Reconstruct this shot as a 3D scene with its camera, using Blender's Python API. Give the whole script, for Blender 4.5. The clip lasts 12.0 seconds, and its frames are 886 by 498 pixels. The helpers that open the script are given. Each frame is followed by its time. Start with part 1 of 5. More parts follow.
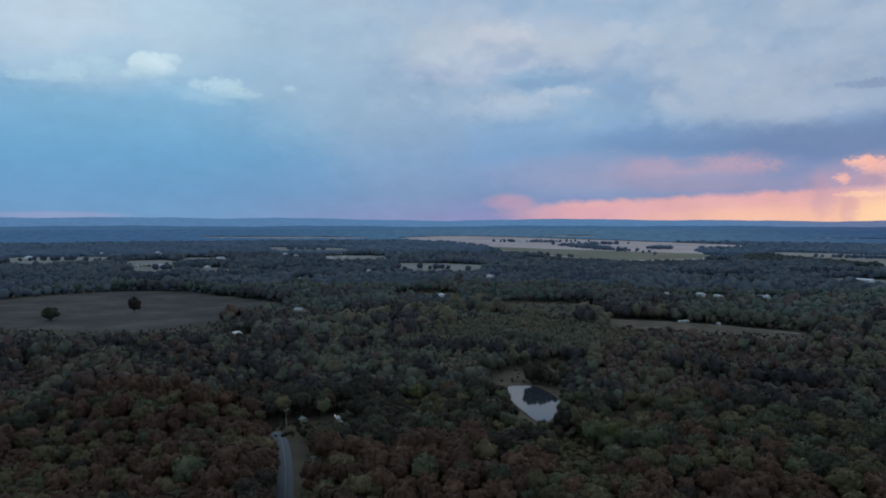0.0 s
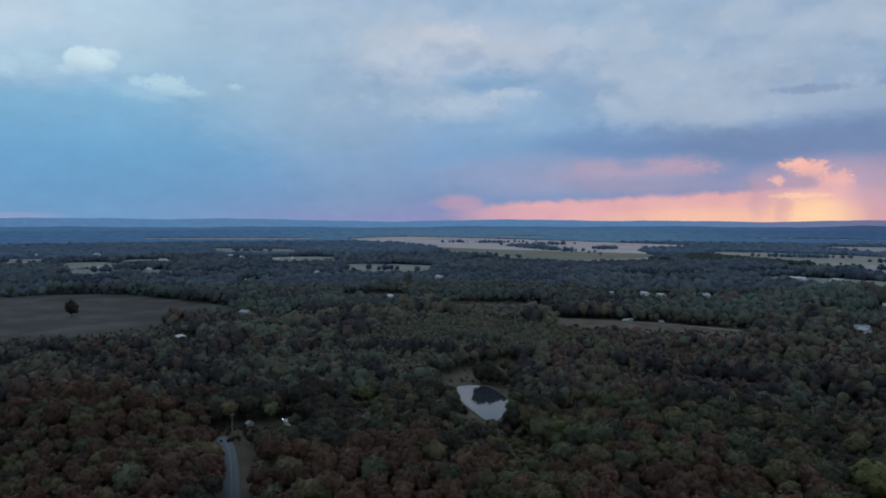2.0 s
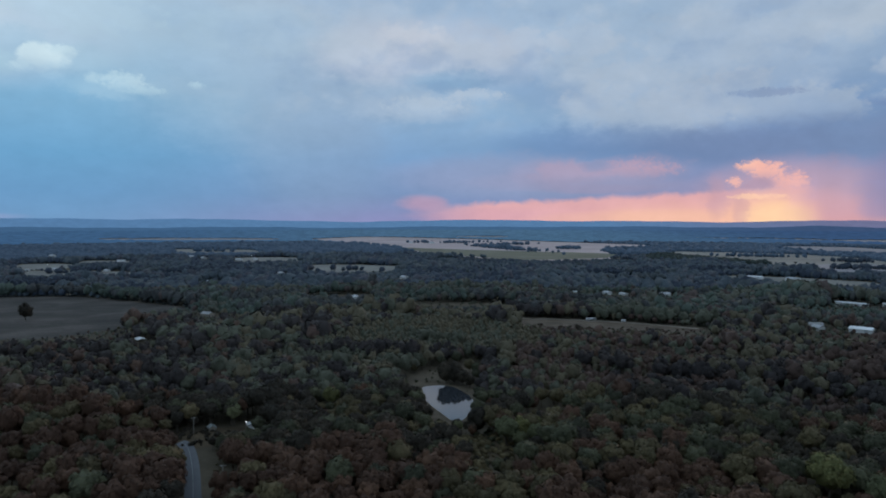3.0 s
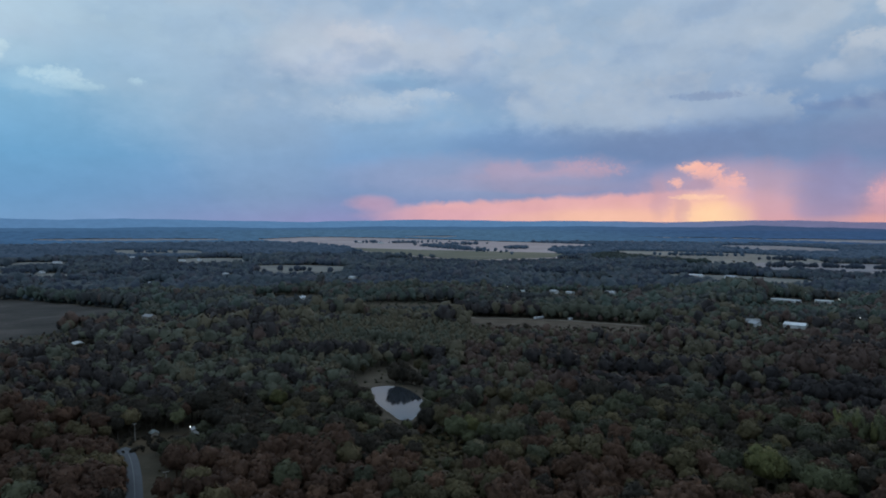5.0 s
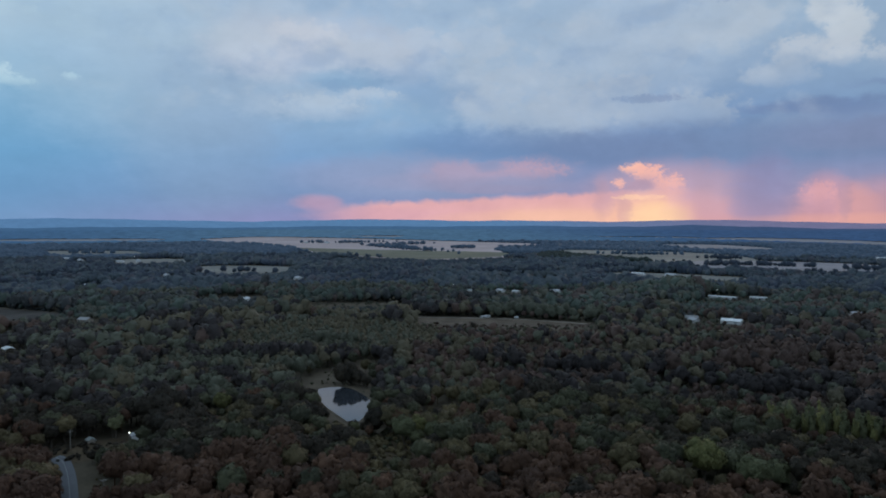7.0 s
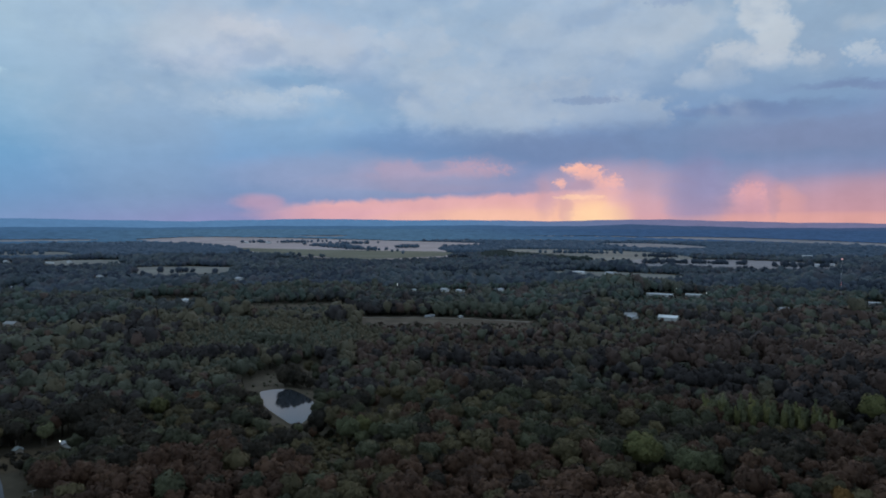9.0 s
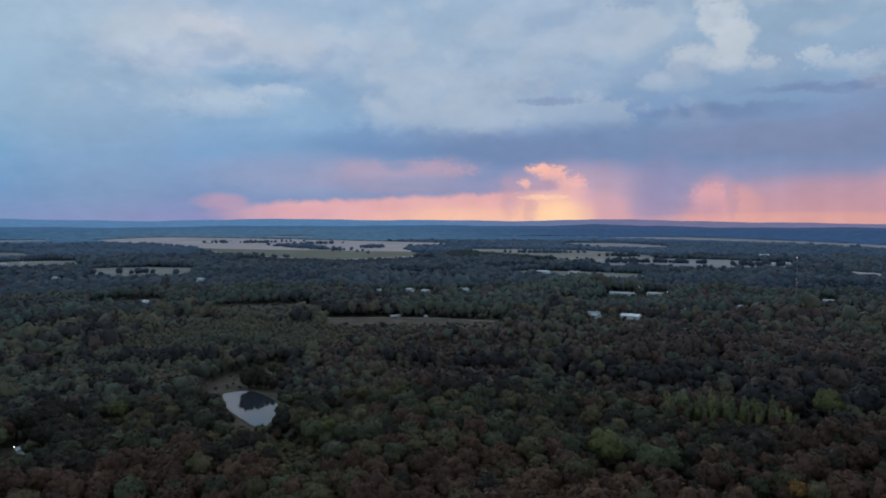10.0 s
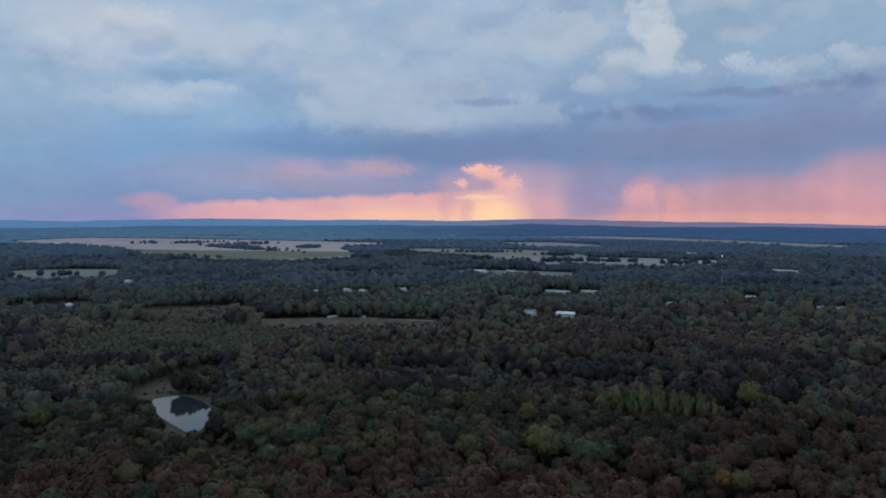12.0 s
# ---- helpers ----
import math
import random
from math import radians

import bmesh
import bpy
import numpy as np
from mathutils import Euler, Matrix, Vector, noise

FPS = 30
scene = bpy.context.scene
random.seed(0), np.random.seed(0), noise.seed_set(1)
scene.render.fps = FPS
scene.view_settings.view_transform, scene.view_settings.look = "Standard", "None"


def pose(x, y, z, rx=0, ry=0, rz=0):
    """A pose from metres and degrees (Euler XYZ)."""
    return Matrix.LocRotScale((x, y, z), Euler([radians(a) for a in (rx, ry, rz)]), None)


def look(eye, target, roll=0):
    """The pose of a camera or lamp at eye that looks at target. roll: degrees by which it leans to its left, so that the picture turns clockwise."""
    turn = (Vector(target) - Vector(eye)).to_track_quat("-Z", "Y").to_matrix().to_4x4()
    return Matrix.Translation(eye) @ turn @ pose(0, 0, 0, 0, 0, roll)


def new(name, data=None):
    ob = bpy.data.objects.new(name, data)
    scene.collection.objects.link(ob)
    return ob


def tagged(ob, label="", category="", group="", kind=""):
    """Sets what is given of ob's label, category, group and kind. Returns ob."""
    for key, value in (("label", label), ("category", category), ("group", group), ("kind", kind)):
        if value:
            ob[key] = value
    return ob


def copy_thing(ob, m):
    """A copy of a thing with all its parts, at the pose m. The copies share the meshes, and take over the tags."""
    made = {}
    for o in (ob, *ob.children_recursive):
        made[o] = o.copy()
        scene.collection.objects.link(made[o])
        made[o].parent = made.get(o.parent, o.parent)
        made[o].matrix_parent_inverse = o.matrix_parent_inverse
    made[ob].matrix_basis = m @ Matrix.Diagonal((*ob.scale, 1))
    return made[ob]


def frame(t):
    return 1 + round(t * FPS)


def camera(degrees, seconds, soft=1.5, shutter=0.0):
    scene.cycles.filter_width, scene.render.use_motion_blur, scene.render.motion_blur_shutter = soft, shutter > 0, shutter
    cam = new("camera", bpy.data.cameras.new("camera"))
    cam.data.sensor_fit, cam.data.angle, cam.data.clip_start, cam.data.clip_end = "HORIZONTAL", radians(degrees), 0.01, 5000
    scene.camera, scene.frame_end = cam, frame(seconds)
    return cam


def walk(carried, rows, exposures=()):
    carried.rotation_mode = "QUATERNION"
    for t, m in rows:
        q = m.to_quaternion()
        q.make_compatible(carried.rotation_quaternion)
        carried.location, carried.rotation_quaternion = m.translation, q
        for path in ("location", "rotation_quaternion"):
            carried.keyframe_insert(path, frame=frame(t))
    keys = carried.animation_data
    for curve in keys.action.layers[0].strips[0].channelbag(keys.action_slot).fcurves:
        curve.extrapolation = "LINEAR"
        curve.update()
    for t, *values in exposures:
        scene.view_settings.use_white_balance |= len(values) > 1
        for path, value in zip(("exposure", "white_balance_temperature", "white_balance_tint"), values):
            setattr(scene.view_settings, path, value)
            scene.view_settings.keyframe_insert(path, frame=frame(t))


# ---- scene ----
cam = camera(64.73, 12.0, soft=1.85, shutter=0.6)
H = 110.0  # flying height over the plain
TURNS = ((0, 0, -2.53), (0.5, 0.869, -2.52), (1, 2.609, -2.5), (1.5, 3.21, -2.48), (2, 4.182, -2.475), (2.5, 6.075, -2.462),
         (3, 7.063, -2.452), (5, 11.249, -2.453), (5.5, 12.531, -2.46), (6, 13.872, -2.471), (6.5, 14.81, -2.478), (7, 15.587, -2.485),
         (9, 20.17, -2.52), (9.5, 21.514, -2.52), (10, 23.016, -2.53), (10.5, 24.47, -2.53), (11, 25.807, -2.54), (11.5, 27.071, -2.54),
         (12, 28.132, -2.55))
walk(cam, [(t, pose(0, 0, H, 90 + pitch, 0, -turn)) for t, turn, pitch in TURNS])

# ---- world: a broken storm sky at dusk ----
SUN_AZ, SUN_EL = 32.0, 2.5


def linear(hexa):
    c = [int(hexa[i:i + 2], 16) / 255 for i in (0, 2, 4)]
    return tuple(v / 12.92 if v < 0.04045 else ((v + 0.055) / 1.055) ** 2.4 for v in c) + (1.0,)


class Nodes:
    """Short hand for building node trees."""

    def __init__(self, tree):
        self.tree = tree
        tree.nodes.clear()

    def add(self, kind, **inputs):
        n = self.tree.nodes.new(kind)
        for key, value in inputs.items():
            self.put(n.inputs[key], value)
        return n

    def put(self, socket, value):
        if isinstance(value, bpy.types.NodeSocket):
            self.tree.links.new(value, socket)
        else:
            socket.default_value = value

    def math(self, op, a, b=None, c=None, clamp=False):
        n = self.tree.nodes.new("ShaderNodeMath")
        n.operation, n.use_clamp = op, clamp
        for s, v in zip(n.inputs, (a, b, c)):
            if v is not None:
                self.put(s, v)
        return n.outputs[0]

    def step(self, x, lo, hi, out0=0.0, out1=1.0):
        n = self.tree.nodes.new("ShaderNodeMapRange")
        n.interpolation_type = "SMOOTHSTEP"
        for i, v in enumerate((x, lo, hi, out0, out1)):
            self.put(n.inputs[i], v)
        return n.outputs[0]

    def mix(self, f, a, b, blend="MIX"):
        n = self.tree.nodes.new("ShaderNodeMix")
        n.data_type, n.blend_type = "RGBA", blend
        self.put(n.inputs[0], f), self.put(n.inputs[6], a), self.put(n.inputs[7], b)
        return n.outputs[2]

    def noise(self, vector, scale, detail=3.0, rough=0.55, warp=0.0):
        n = self.tree.nodes.new("ShaderNodeTexNoise")
        self.put(n.inputs["Vector"], vector)
        n.inputs["Scale"].default_value, n.inputs["Detail"].default_value = scale, detail
        n.inputs["Roughness"].default_value, n.inputs["Distortion"].default_value = rough, warp
        return n.outputs["Fac"]

    def scaled(self, vector, x, y, z, dx=0.0):
        n = self.tree.nodes.new("ShaderNodeMapping")
        self.put(n.inputs[0], vector)
        n.inputs["Scale"].default_value, n.inputs["Location"].default_value = (x, y, z), (dx, 0, 0)
        return n.outputs[0]

    def ramp(self, x, stops):
        n = self.tree.nodes.new("ShaderNodeValToRGB")
        self.put(n.inputs[0], x)
        e = n.color_ramp.elements
        while len(e) < len(stops):
            e.new(0.5)
        for el, (p, c) in zip(e, stops):
            el.position = p
        for el, (p, c) in zip(e, stops):
            el.color = linear(c) if isinstance(c, str) else (*c, 1.0)
        return n.outputs[0]


world = bpy.data.worlds.new("dusk_sky")
scene.world = world
world.use_nodes = True
W = Nodes(world.node_tree)
way = W.add("ShaderNodeTexCoord").outputs["Generated"]
split = W.add("ShaderNodeSeparateXYZ", Vector=way).outputs
AZ = W.math("DEGREES", W.math("ARCTAN2", split[0], split[1]))
EL = W.math("DEGREES", W.math("ARCSINE", split[2]))
flat = W.scaled(way, 1, 1, 2.2)
big = W.noise(flat, 9, 5, 0.55)
fine = W.noise(W.scaled(way, 1, 1, 1.7, 3.1), 38, 6, 0.6)
AZW = W.math("ADD", AZ, W.math("MULTIPLY_ADD", big, 4.0, W.math("MULTIPLY_ADD", fine, 3.0, -3.5)))
ELW = W.math("ADD", EL, W.math("MULTIPLY_ADD", big, 0.9, W.math("MULTIPLY_ADD", fine, 1.3, -1.1)))
tiny = W.noise(W.scaled(way, 1, 1, 1.4, 7.7), 95, 5, 0.6)
puff = []
for size in (34.0, 88.0, 150.0, 330.0):
    cell = W.add("ShaderNodeTexVoronoi", Vector=W.add("ShaderNodeVectorMath").outputs[0], Scale=size)
    shift = cell.inputs["Vector"].links[0].from_node
    W.put(shift.inputs[0], W.scaled(way, 1, 1, 1.25)), W.put(shift.inputs[1], W.add("ShaderNodeCombineXYZ", X=W.math("MULTIPLY", fine, 0.035), Y=0.0, Z=W.math("MULTIPLY", tiny, 0.02)).outputs[0])
    puff.append(cell.outputs["Distance"])
# rounded swellings of the cloud edges, with finer ragged wisps
BILLOW = W.math("MULTIPLY_ADD", puff[0], 0.95, W.math("MULTIPLY_ADD", puff[1], 0.5, W.math("MULTIPLY_ADD", fine, 1.2, W.math("MULTIPLY_ADD", tiny, 0.7, -1.62))))
RAGGED = W.math("MULTIPLY_ADD", puff[2], 1.1, W.math("MULTIPLY_ADD", puff[3], 0.3, W.math("MULTIPLY_ADD", fine, 1.8, W.math("MULTIPLY_ADD", tiny, 0.6, -1.83))))
# the low sky is drawn with calm edges, the high one with torn ones
calm = W.step(EL, 1.0, 7.0)
AZC = W.math("ADD", AZ, W.math("MULTIPLY", W.math("SUBTRACT", AZW, AZ), W.math("MULTIPLY_ADD", calm, 0.6, 0.4)))
ELC = W.math("ADD", EL, W.math("MULTIPLY", W.math("SUBTRACT", ELW, EL), W.math("MULTIPLY_ADD", calm, 0.88, 0.12)))
height = W.math("DIVIDE", EL, 40.0, clamp=True)
left = W.ramp(height, ((0, "7399c4"), (0.05, "6e9bc8"), (0.12, "6fa2cd"), (0.22, "83afd3"), (0.33, "a2bfda"), (0.45, "b4c6dc"), (1, "a9bdd4")))
middle = W.ramp(height, ((0, "8a90bd"), (0.05, "7b95be"), (0.12, "7a9fc8"), (0.22, "8fb0d0"), (0.33, "a3bad3"), (0.45, "98b3d0"), (1, "9db4ce")))
right = W.ramp(height, ((0, "c99aa6"), (0.05, "9692b6"), (0.12, "708dba"), (0.2, "7797c1"), (0.3, "8eaaca"), (0.45, "92afcc"), (1, "9ab2cd")))
sky = W.mix(W.step(AZC, -24.0, 4.0), left, middle)
sky = W.mix(W.math("MULTIPLY", W.step(AZC, 10.0, 34.0), W.step(AZ, 140.0, 90.0)), sky, right)


def cloud(az, el, wide, high, colour, alpha, shape):
    """A bank of cloud or glow, by the middle and half size of its patch of sky in degrees. Shape 0: soft; 1: billowing, with a fading base; 2: billowing all round."""
    global sky
    dx = W.math("MULTIPLY_ADD", AZ if shape else AZC, 1 / wide, -az / wide)
    dy = W.math("MULTIPLY_ADD", EL if shape else ELC, 1 / high, -el / high)
    q = W.math("MULTIPLY_ADD", dx, dx, W.math("MULTIPLY", dy, dy))
    if shape:
        small = high < 1.0
        mask = W.step(W.math("ADD", q, RAGGED if small else BILLOW), *((1.4, 0.2) if small else (1.25, 0.4)), 0.0, alpha)
        if shape == 1:
            mask = W.math("MULTIPLY", mask, W.step(dy, -1.1, 0.25, 0.12, 1.0))
    else:
        mask = W.step(q, 2.0, 0.0, 0.0, alpha)
    sky = W.mix(mask, sky, linear(colour))


def bank(az, wide, top, tilt, colour, alpha, soft):
    """A low glowing bank that reaches down to the skyline: its upper edge leans by tilt degrees in each degree of bearing."""
    global sky
    dx = W.math("MULTIPLY_ADD", AZC, 1 / wide, -az / wide)
    edge = W.math("MULTIPLY_ADD", dx, tilt * wide, top)
    over = W.math("ADD", W.math("SUBTRACT", EL, edge), W.math("MULTIPLY", BILLOW, 0.3))
    mask = W.math("MULTIPLY", W.step(over, soft, -soft, 0.0, alpha), W.step(W.math("ABSOLUTE", dx), 1.0, 0.6))
    sky = W.mix(mask, sky, linear(colour))


cloud(-27.9, 14.5, 9.3, 4.49, "c2cee2", 0.75, 0)
cloud(-19.5, 14.2, 4.9, 3.00, "b4c8de", 0.50, 0)
cloud(-27.6, 10.7, 3.6, 1.01, "aac7de", 0.50, 0)
cloud(-21.2, 11.3, 3.0, 0.98, "acc8df", 0.50, 0)
cloud(-17.5, 9.7, 2.9, 0.76, "a6c4dc", 0.50, 0)
cloud(-28.9, 0.2, 4.3, 0.28, "a69ec6", 0.50, 0)
cloud(-6.6, 12.4, 9.9, 6.42, "a5bad1", 0.50, 0)
cloud(-2.9, 6.3, 5.5, 5.41, "8ea6c4", 0.40, 0)
cloud(2.0, 13.2, 5.2, 2.31, "bac4d5", 0.80, 0)
cloud(8.2, 14.0, 4.8, 1.80, "b4c0d3", 0.70, 0)
cloud(12.3, 12.6, 3.8, 1.66, "b2c0d4", 0.60, 0)
cloud(5.0, 9.0, 5.0, 1.14, "a6bad1", 0.70, 0)
cloud(8.2, 10.7, 3.0, 0.50, "7a9cc0", 0.60, 0)
cloud(18.0, 9.9, 2.2, 1.83, "aabcd2", 0.70, 0)
cloud(24.3, 9.4, 7.7, 3.09, "a6b9cf", 0.70, 0)
cloud(24.3, 15.4, 11.2, 3.76, "a1b7ce", 0.50, 0)
cloud(33.4, 14.6, 7.2, 4.00, "a8bbd2", 0.60, 0)
cloud(48.2, 11.4, 1.3, 0.90, "92a8c8", 0.60, 0)
cloud(-28.3, 13.5, 4.8, 2.60, "c4d2e4", 0.50, 1)
cloud(-19.9, 14.9, 5.4, 1.77, "b6cce0", 0.40, 2)
cloud(-24.8, 12.3, 2.3, 1.02, "98bedb", 0.35, 0)
cloud(-7.5, 14.5, 6.8, 2.08, "aec5da", 0.35, 2)
cloud(-29.2, 10.0, 2.6, 0.50, "b6d0e4", 0.60, 1)
cloud(-28.0, 10.6, 1.3, 0.70, "bcd5e8", 0.70, 1)
cloud(-26.5, 11.1, 1.6, 0.66, "b6d0e4", 0.70, 1)
cloud(-30.8, 9.7, 1.0, 0.23, "b2cde2", 0.60, 1)
cloud(-25.2, 10.6, 1.5, 0.87, "b0cde2", 0.50, 1)
cloud(-22.4, 11.3, 1.7, 1.04, "d0e1ee", 1.00, 1)
cloud(-21.2, 11.8, 1.0, 0.49, "c8dbea", 0.80, 1)
cloud(-23.8, 10.6, 0.9, 0.48, "c0d6e8", 0.80, 1)
cloud(-17.3, 10.0, 1.9, 0.84, "bcd4e6", 0.85, 1)
cloud(-19.1, 10.1, 0.9, 0.50, "b6d0e4", 0.80, 1)
cloud(-15.8, 9.5, 1.5, 0.38, "b4cfe3", 0.70, 1)
cloud(-12.2, 10.1, 0.7, 0.34, "b4cfe3", 0.75, 1)
cloud(4.4, 13.9, 4.3, 1.52, "c2cad7", 0.75, 1)
cloud(0.3, 13.5, 3.2, 1.70, "b6c5d7", 0.50, 2)
cloud(9.1, 12.7, 4.2, 1.90, "b3c1d3", 0.60, 1)
cloud(13.5, 13.8, 3.4, 1.48, "b5c1d2", 0.55, 1)
cloud(18.0, 13.9, 3.6, 1.61, "b0bfd1", 0.45, 2)
cloud(8.0, 11.2, 3.6, 0.60, "84a8c9", 0.55, 0)
cloud(14.7, 10.3, 3.0, 1.69, "7f9fc5", 0.50, 0)
cloud(5.5, 9.0, 3.4, 0.97, "b2c4d7", 0.65, 1)
cloud(9.8, 9.9, 2.4, 0.65, "b8c7d8", 0.60, 1)
cloud(19.7, 9.2, 3.0, 1.74, "aabbcf", 0.70, 1)
cloud(23.7, 8.0, 4.5, 1.96, "a4b6cb", 0.60, 1)
cloud(22.4, 11.1, 3.6, 1.61, "aebdcf", 0.50, 1)
cloud(27.4, 8.4, 3.2, 1.58, "a6b7cc", 0.60, 1)
cloud(29.5, 10.2, 2.5, 1.37, "adbbcd", 0.60, 1)
cloud(26.3, 8.5, 4.1, 1.99, "a9bacf", 0.55, 1)
cloud(33.4, 8.2, 5.8, 1.68, "a6b8ce", 0.65, 1)
cloud(28.9, 13.3, 7.3, 2.54, "a9bbd0", 0.40, 2)
cloud(18.0, 11.4, 4.0, 1.70, "a6b9ce", 0.40, 1)
cloud(35.7, 14.4, 5.3, 2.48, "aabcd1", 0.45, 2)
cloud(31.6, 9.3, 2.8, 0.35, "7f94b8", 0.65, 2)
cloud(37.9, 16.4, 2.0, 0.57, "8aa2c4", 0.70, 2)
cloud(47.7, 12.7, 2.4, 2.41, "8ea9c8", 0.60, 0)
cloud(44.4, 15.0, 2.1, 2.19, "b9c7d7", 0.90, 2)
cloud(45.4, 13.1, 1.6, 1.83, "bac8d8", 0.90, 2)
cloud(42.5, 12.0, 2.6, 1.42, "b6c4d6", 0.85, 1)
cloud(45.2, 11.5, 1.7, 1.16, "b7c5d7", 0.80, 1)
cloud(40.8, 10.5, 3.0, 1.11, "b0c0d4", 0.70, 1)
cloud(47.4, 11.3, 1.1, 0.66, "b0c0d4", 0.80, 1)
cloud(50.8, 11.6, 1.2, 0.72, "b0c1d5", 0.85, 1)
cloud(52.5, 10.8, 2.6, 0.72, "abbcd2", 0.70, 1)
cloud(55.1, 11.0, 2.1, 0.78, "a8bad2", 0.75, 1)
cloud(57.6, 11.6, 1.1, 0.68, "aebfd6", 0.80, 1)
cloud(59.4, 10.9, 2.3, 0.82, "a6b8d0", 0.75, 1)
cloud(43.9, 8.0, 4.6, 0.43, "7088b2", 0.50, 0)
cloud(55.1, 9.3, 5.9, 0.32, "7a8fb6", 0.70, 0)
cloud(17.2, 3.6, 3.1, 1.12, "bb9fb4", 0.75, 1)
cloud(22.5, 3.9, 3.1, 0.91, "c2a0b2", 0.80, 1)
cloud(19.7, 3.8, 1.2, 0.72, "a598b6", 0.50, 0)
cloud(19.2, 2.4, 3.9, 0.36, "908fb2", 0.80, 0)
cloud(13.6, 3.0, 3.9, 0.62, "a29dbc", 0.35, 0)
cloud(19.1, 4.3, 1.2, 0.30, "7c8cb4", 0.60, 2)
cloud(58.0, 8.0, 5.9, 1.75, "7e8fb7", 0.60, 0)
cloud(44.5, 8.0, 5.9, 0.60, "6c84b0", 0.60, 0)
cloud(54.0, 9.4, 7.0, 0.36, "7087b2", 0.80, 0)
cloud(18.9, 5.9, 7.0, 1.37, "6486b4", 0.55, 0)
cloud(29.2, 5.5, 6.0, 1.27, "6880aa", 0.60, 0)
cloud(38.0, 5.8, 18.2, 1.43, "7289b0", 0.50, 0)
cloud(51.4, 6.0, 10.4, 1.58, "7c88ae", 0.60, 0)
cloud(12.8, 3.5, 8.7, 1.65, "9aa0c0", 0.55, 0)
cloud(16.5, 3.7, 3.7, 1.01, "aea0bc", 0.40, 0)
cloud(22.4, 4.0, 3.6, 0.90, "b09eb8", 0.40, 0)
cloud(19.4, 4.2, 1.1, 0.41, "8496bc", 0.60, 0)
cloud(19.9, 2.7, 5.5, 0.59, "9898b8", 0.65, 0)
bank(21.5, 17.0, 1.75, 0.045, "eab0b0", 0.85, 0.3)
bank(27.5, 9.0, 1.0, 0.02, "f8c4ac", 0.55, 0.9)
cloud(5.6, 1.3, 1.8, 0.55, "d6a6b6", 0.25, 0)
cloud(10.1, 0.3, 5.0, 0.60, "d2a2b2", 0.50, 0)
cloud(5.3, 1.3, 1.8, 0.64, "cda0b6", 0.40, 0)
cloud(24.9, 0.0, 8.7, 0.67, "f7c5a8", 0.45, 0)
cloud(33.7, 2.2, 5.5, 2.11, "c4a4b6", 0.60, 0)
cloud(32.2, 0.4, 2.9, 1.57, "fac6aa", 0.80, 0)
cloud(32.7, 0.1, 2.2, 1.11, "fed6ac", 0.80, 0)
cloud(30.1, 0.7, 0.6, 1.20, "c09aaa", 0.40, 0)
cloud(33.7, 2.3, 1.3, 0.82, "e0b0b2", 0.50, 0)
cloud(36.4, 0.5, 2.7, 1.28, "d2a6b2", 0.50, 0)
cloud(40.2, 1.7, 2.0, 2.79, "8a8cb6", 0.70, 0)
cloud(44.4, 1.4, 1.7, 1.77, "ca9eb2", 0.70, 0)
cloud(46.2, 0.8, 1.1, 1.49, "dea8a6", 0.70, 0)
cloud(52.3, 1.1, 8.1, 1.77, "c89aa8", 0.65, 0)
cloud(59.2, 2.1, 3.7, 2.44, "d29ca8", 0.60, 0)
cloud(51.1, -0.1, 10.5, 0.51, "e0a8a0", 0.60, 0)

cloud(30.8, 3.9, 1.1, 0.55, "f8beae", 0.95, 1)
cloud(32.0, 3.5, 1.4, 0.78, "f2b8ae", 0.90, 1)
cloud(33.3, 2.7, 1.4, 0.91, "e8b2ae", 0.85, 1)
cloud(31.3, 2.6, 1.4, 0.46, "b098b0", 0.85, 2)
cloud(29.6, 2.8, 0.6, 0.41, "f2bab0", 0.85, 2)
cloud(31.2, 1.7, 2.1, 0.23, "fccfb2", 0.70, 2)
cloud(28.4, 1.7, 0.7, 1.56, "c09cac", 0.40, 0)
cloud(43.9, 1.8, 1.3, 0.97, "dea8b0", 0.60, 1)
cloud(45.5, 1.5, 0.4, 1.40, "a68faa", 0.45, 0)

# wispy light and shade over the placed banks
high = W.math("MULTIPLY", W.step(EL, 6.0, 10.0), W.step(AZ, -16.0, 2.0, 0.3, 1.0))
lifted = W.add("ShaderNodeMapping", Vector=way)
lifted.inputs["Scale"].default_value, lifted.inputs["Location"].default_value = (1, 1, 1.4), (0, 0, 0.03)
below = W.add("ShaderNodeMapping", Vector=way)
below.inputs["Scale"].default_value = (1, 1, 1.4)
relief = W.math("SUBTRACT", W.noise(below.outputs[0], 8, 6, 0.5), W.noise(lifted.outputs[0], 8, 6, 0.5))
sky = W.mix(W.math("MULTIPLY", W.math("MULTIPLY", W.step(relief, 0.0, 0.16), high), 0.4), sky, linear("b8c6d6"))
sky = W.mix(W.math("MULTIPLY", W.math("MULTIPLY", W.step(relief, 0.0, -0.16), high), 0.4), sky, linear("7f9dc2"))
shafts = W.noise(W.scaled(W.add("ShaderNodeCombineXYZ", X=AZ, Y=W.math("MULTIPLY_ADD", EL, 0.05, W.math("MULTIPLY", AZ, 0.02))).outputs[0], 1, 1, 1), 0.55, 2, 0.5)
tone = W.math("MULTIPLY_ADD", W.math("SUBTRACT", big, 0.5), 0.22, 1.0)
tone = W.math("MULTIPLY", tone, W.math("MULTIPLY_ADD", W.math("SUBTRACT", fine, 0.5), 0.14, 1.0))
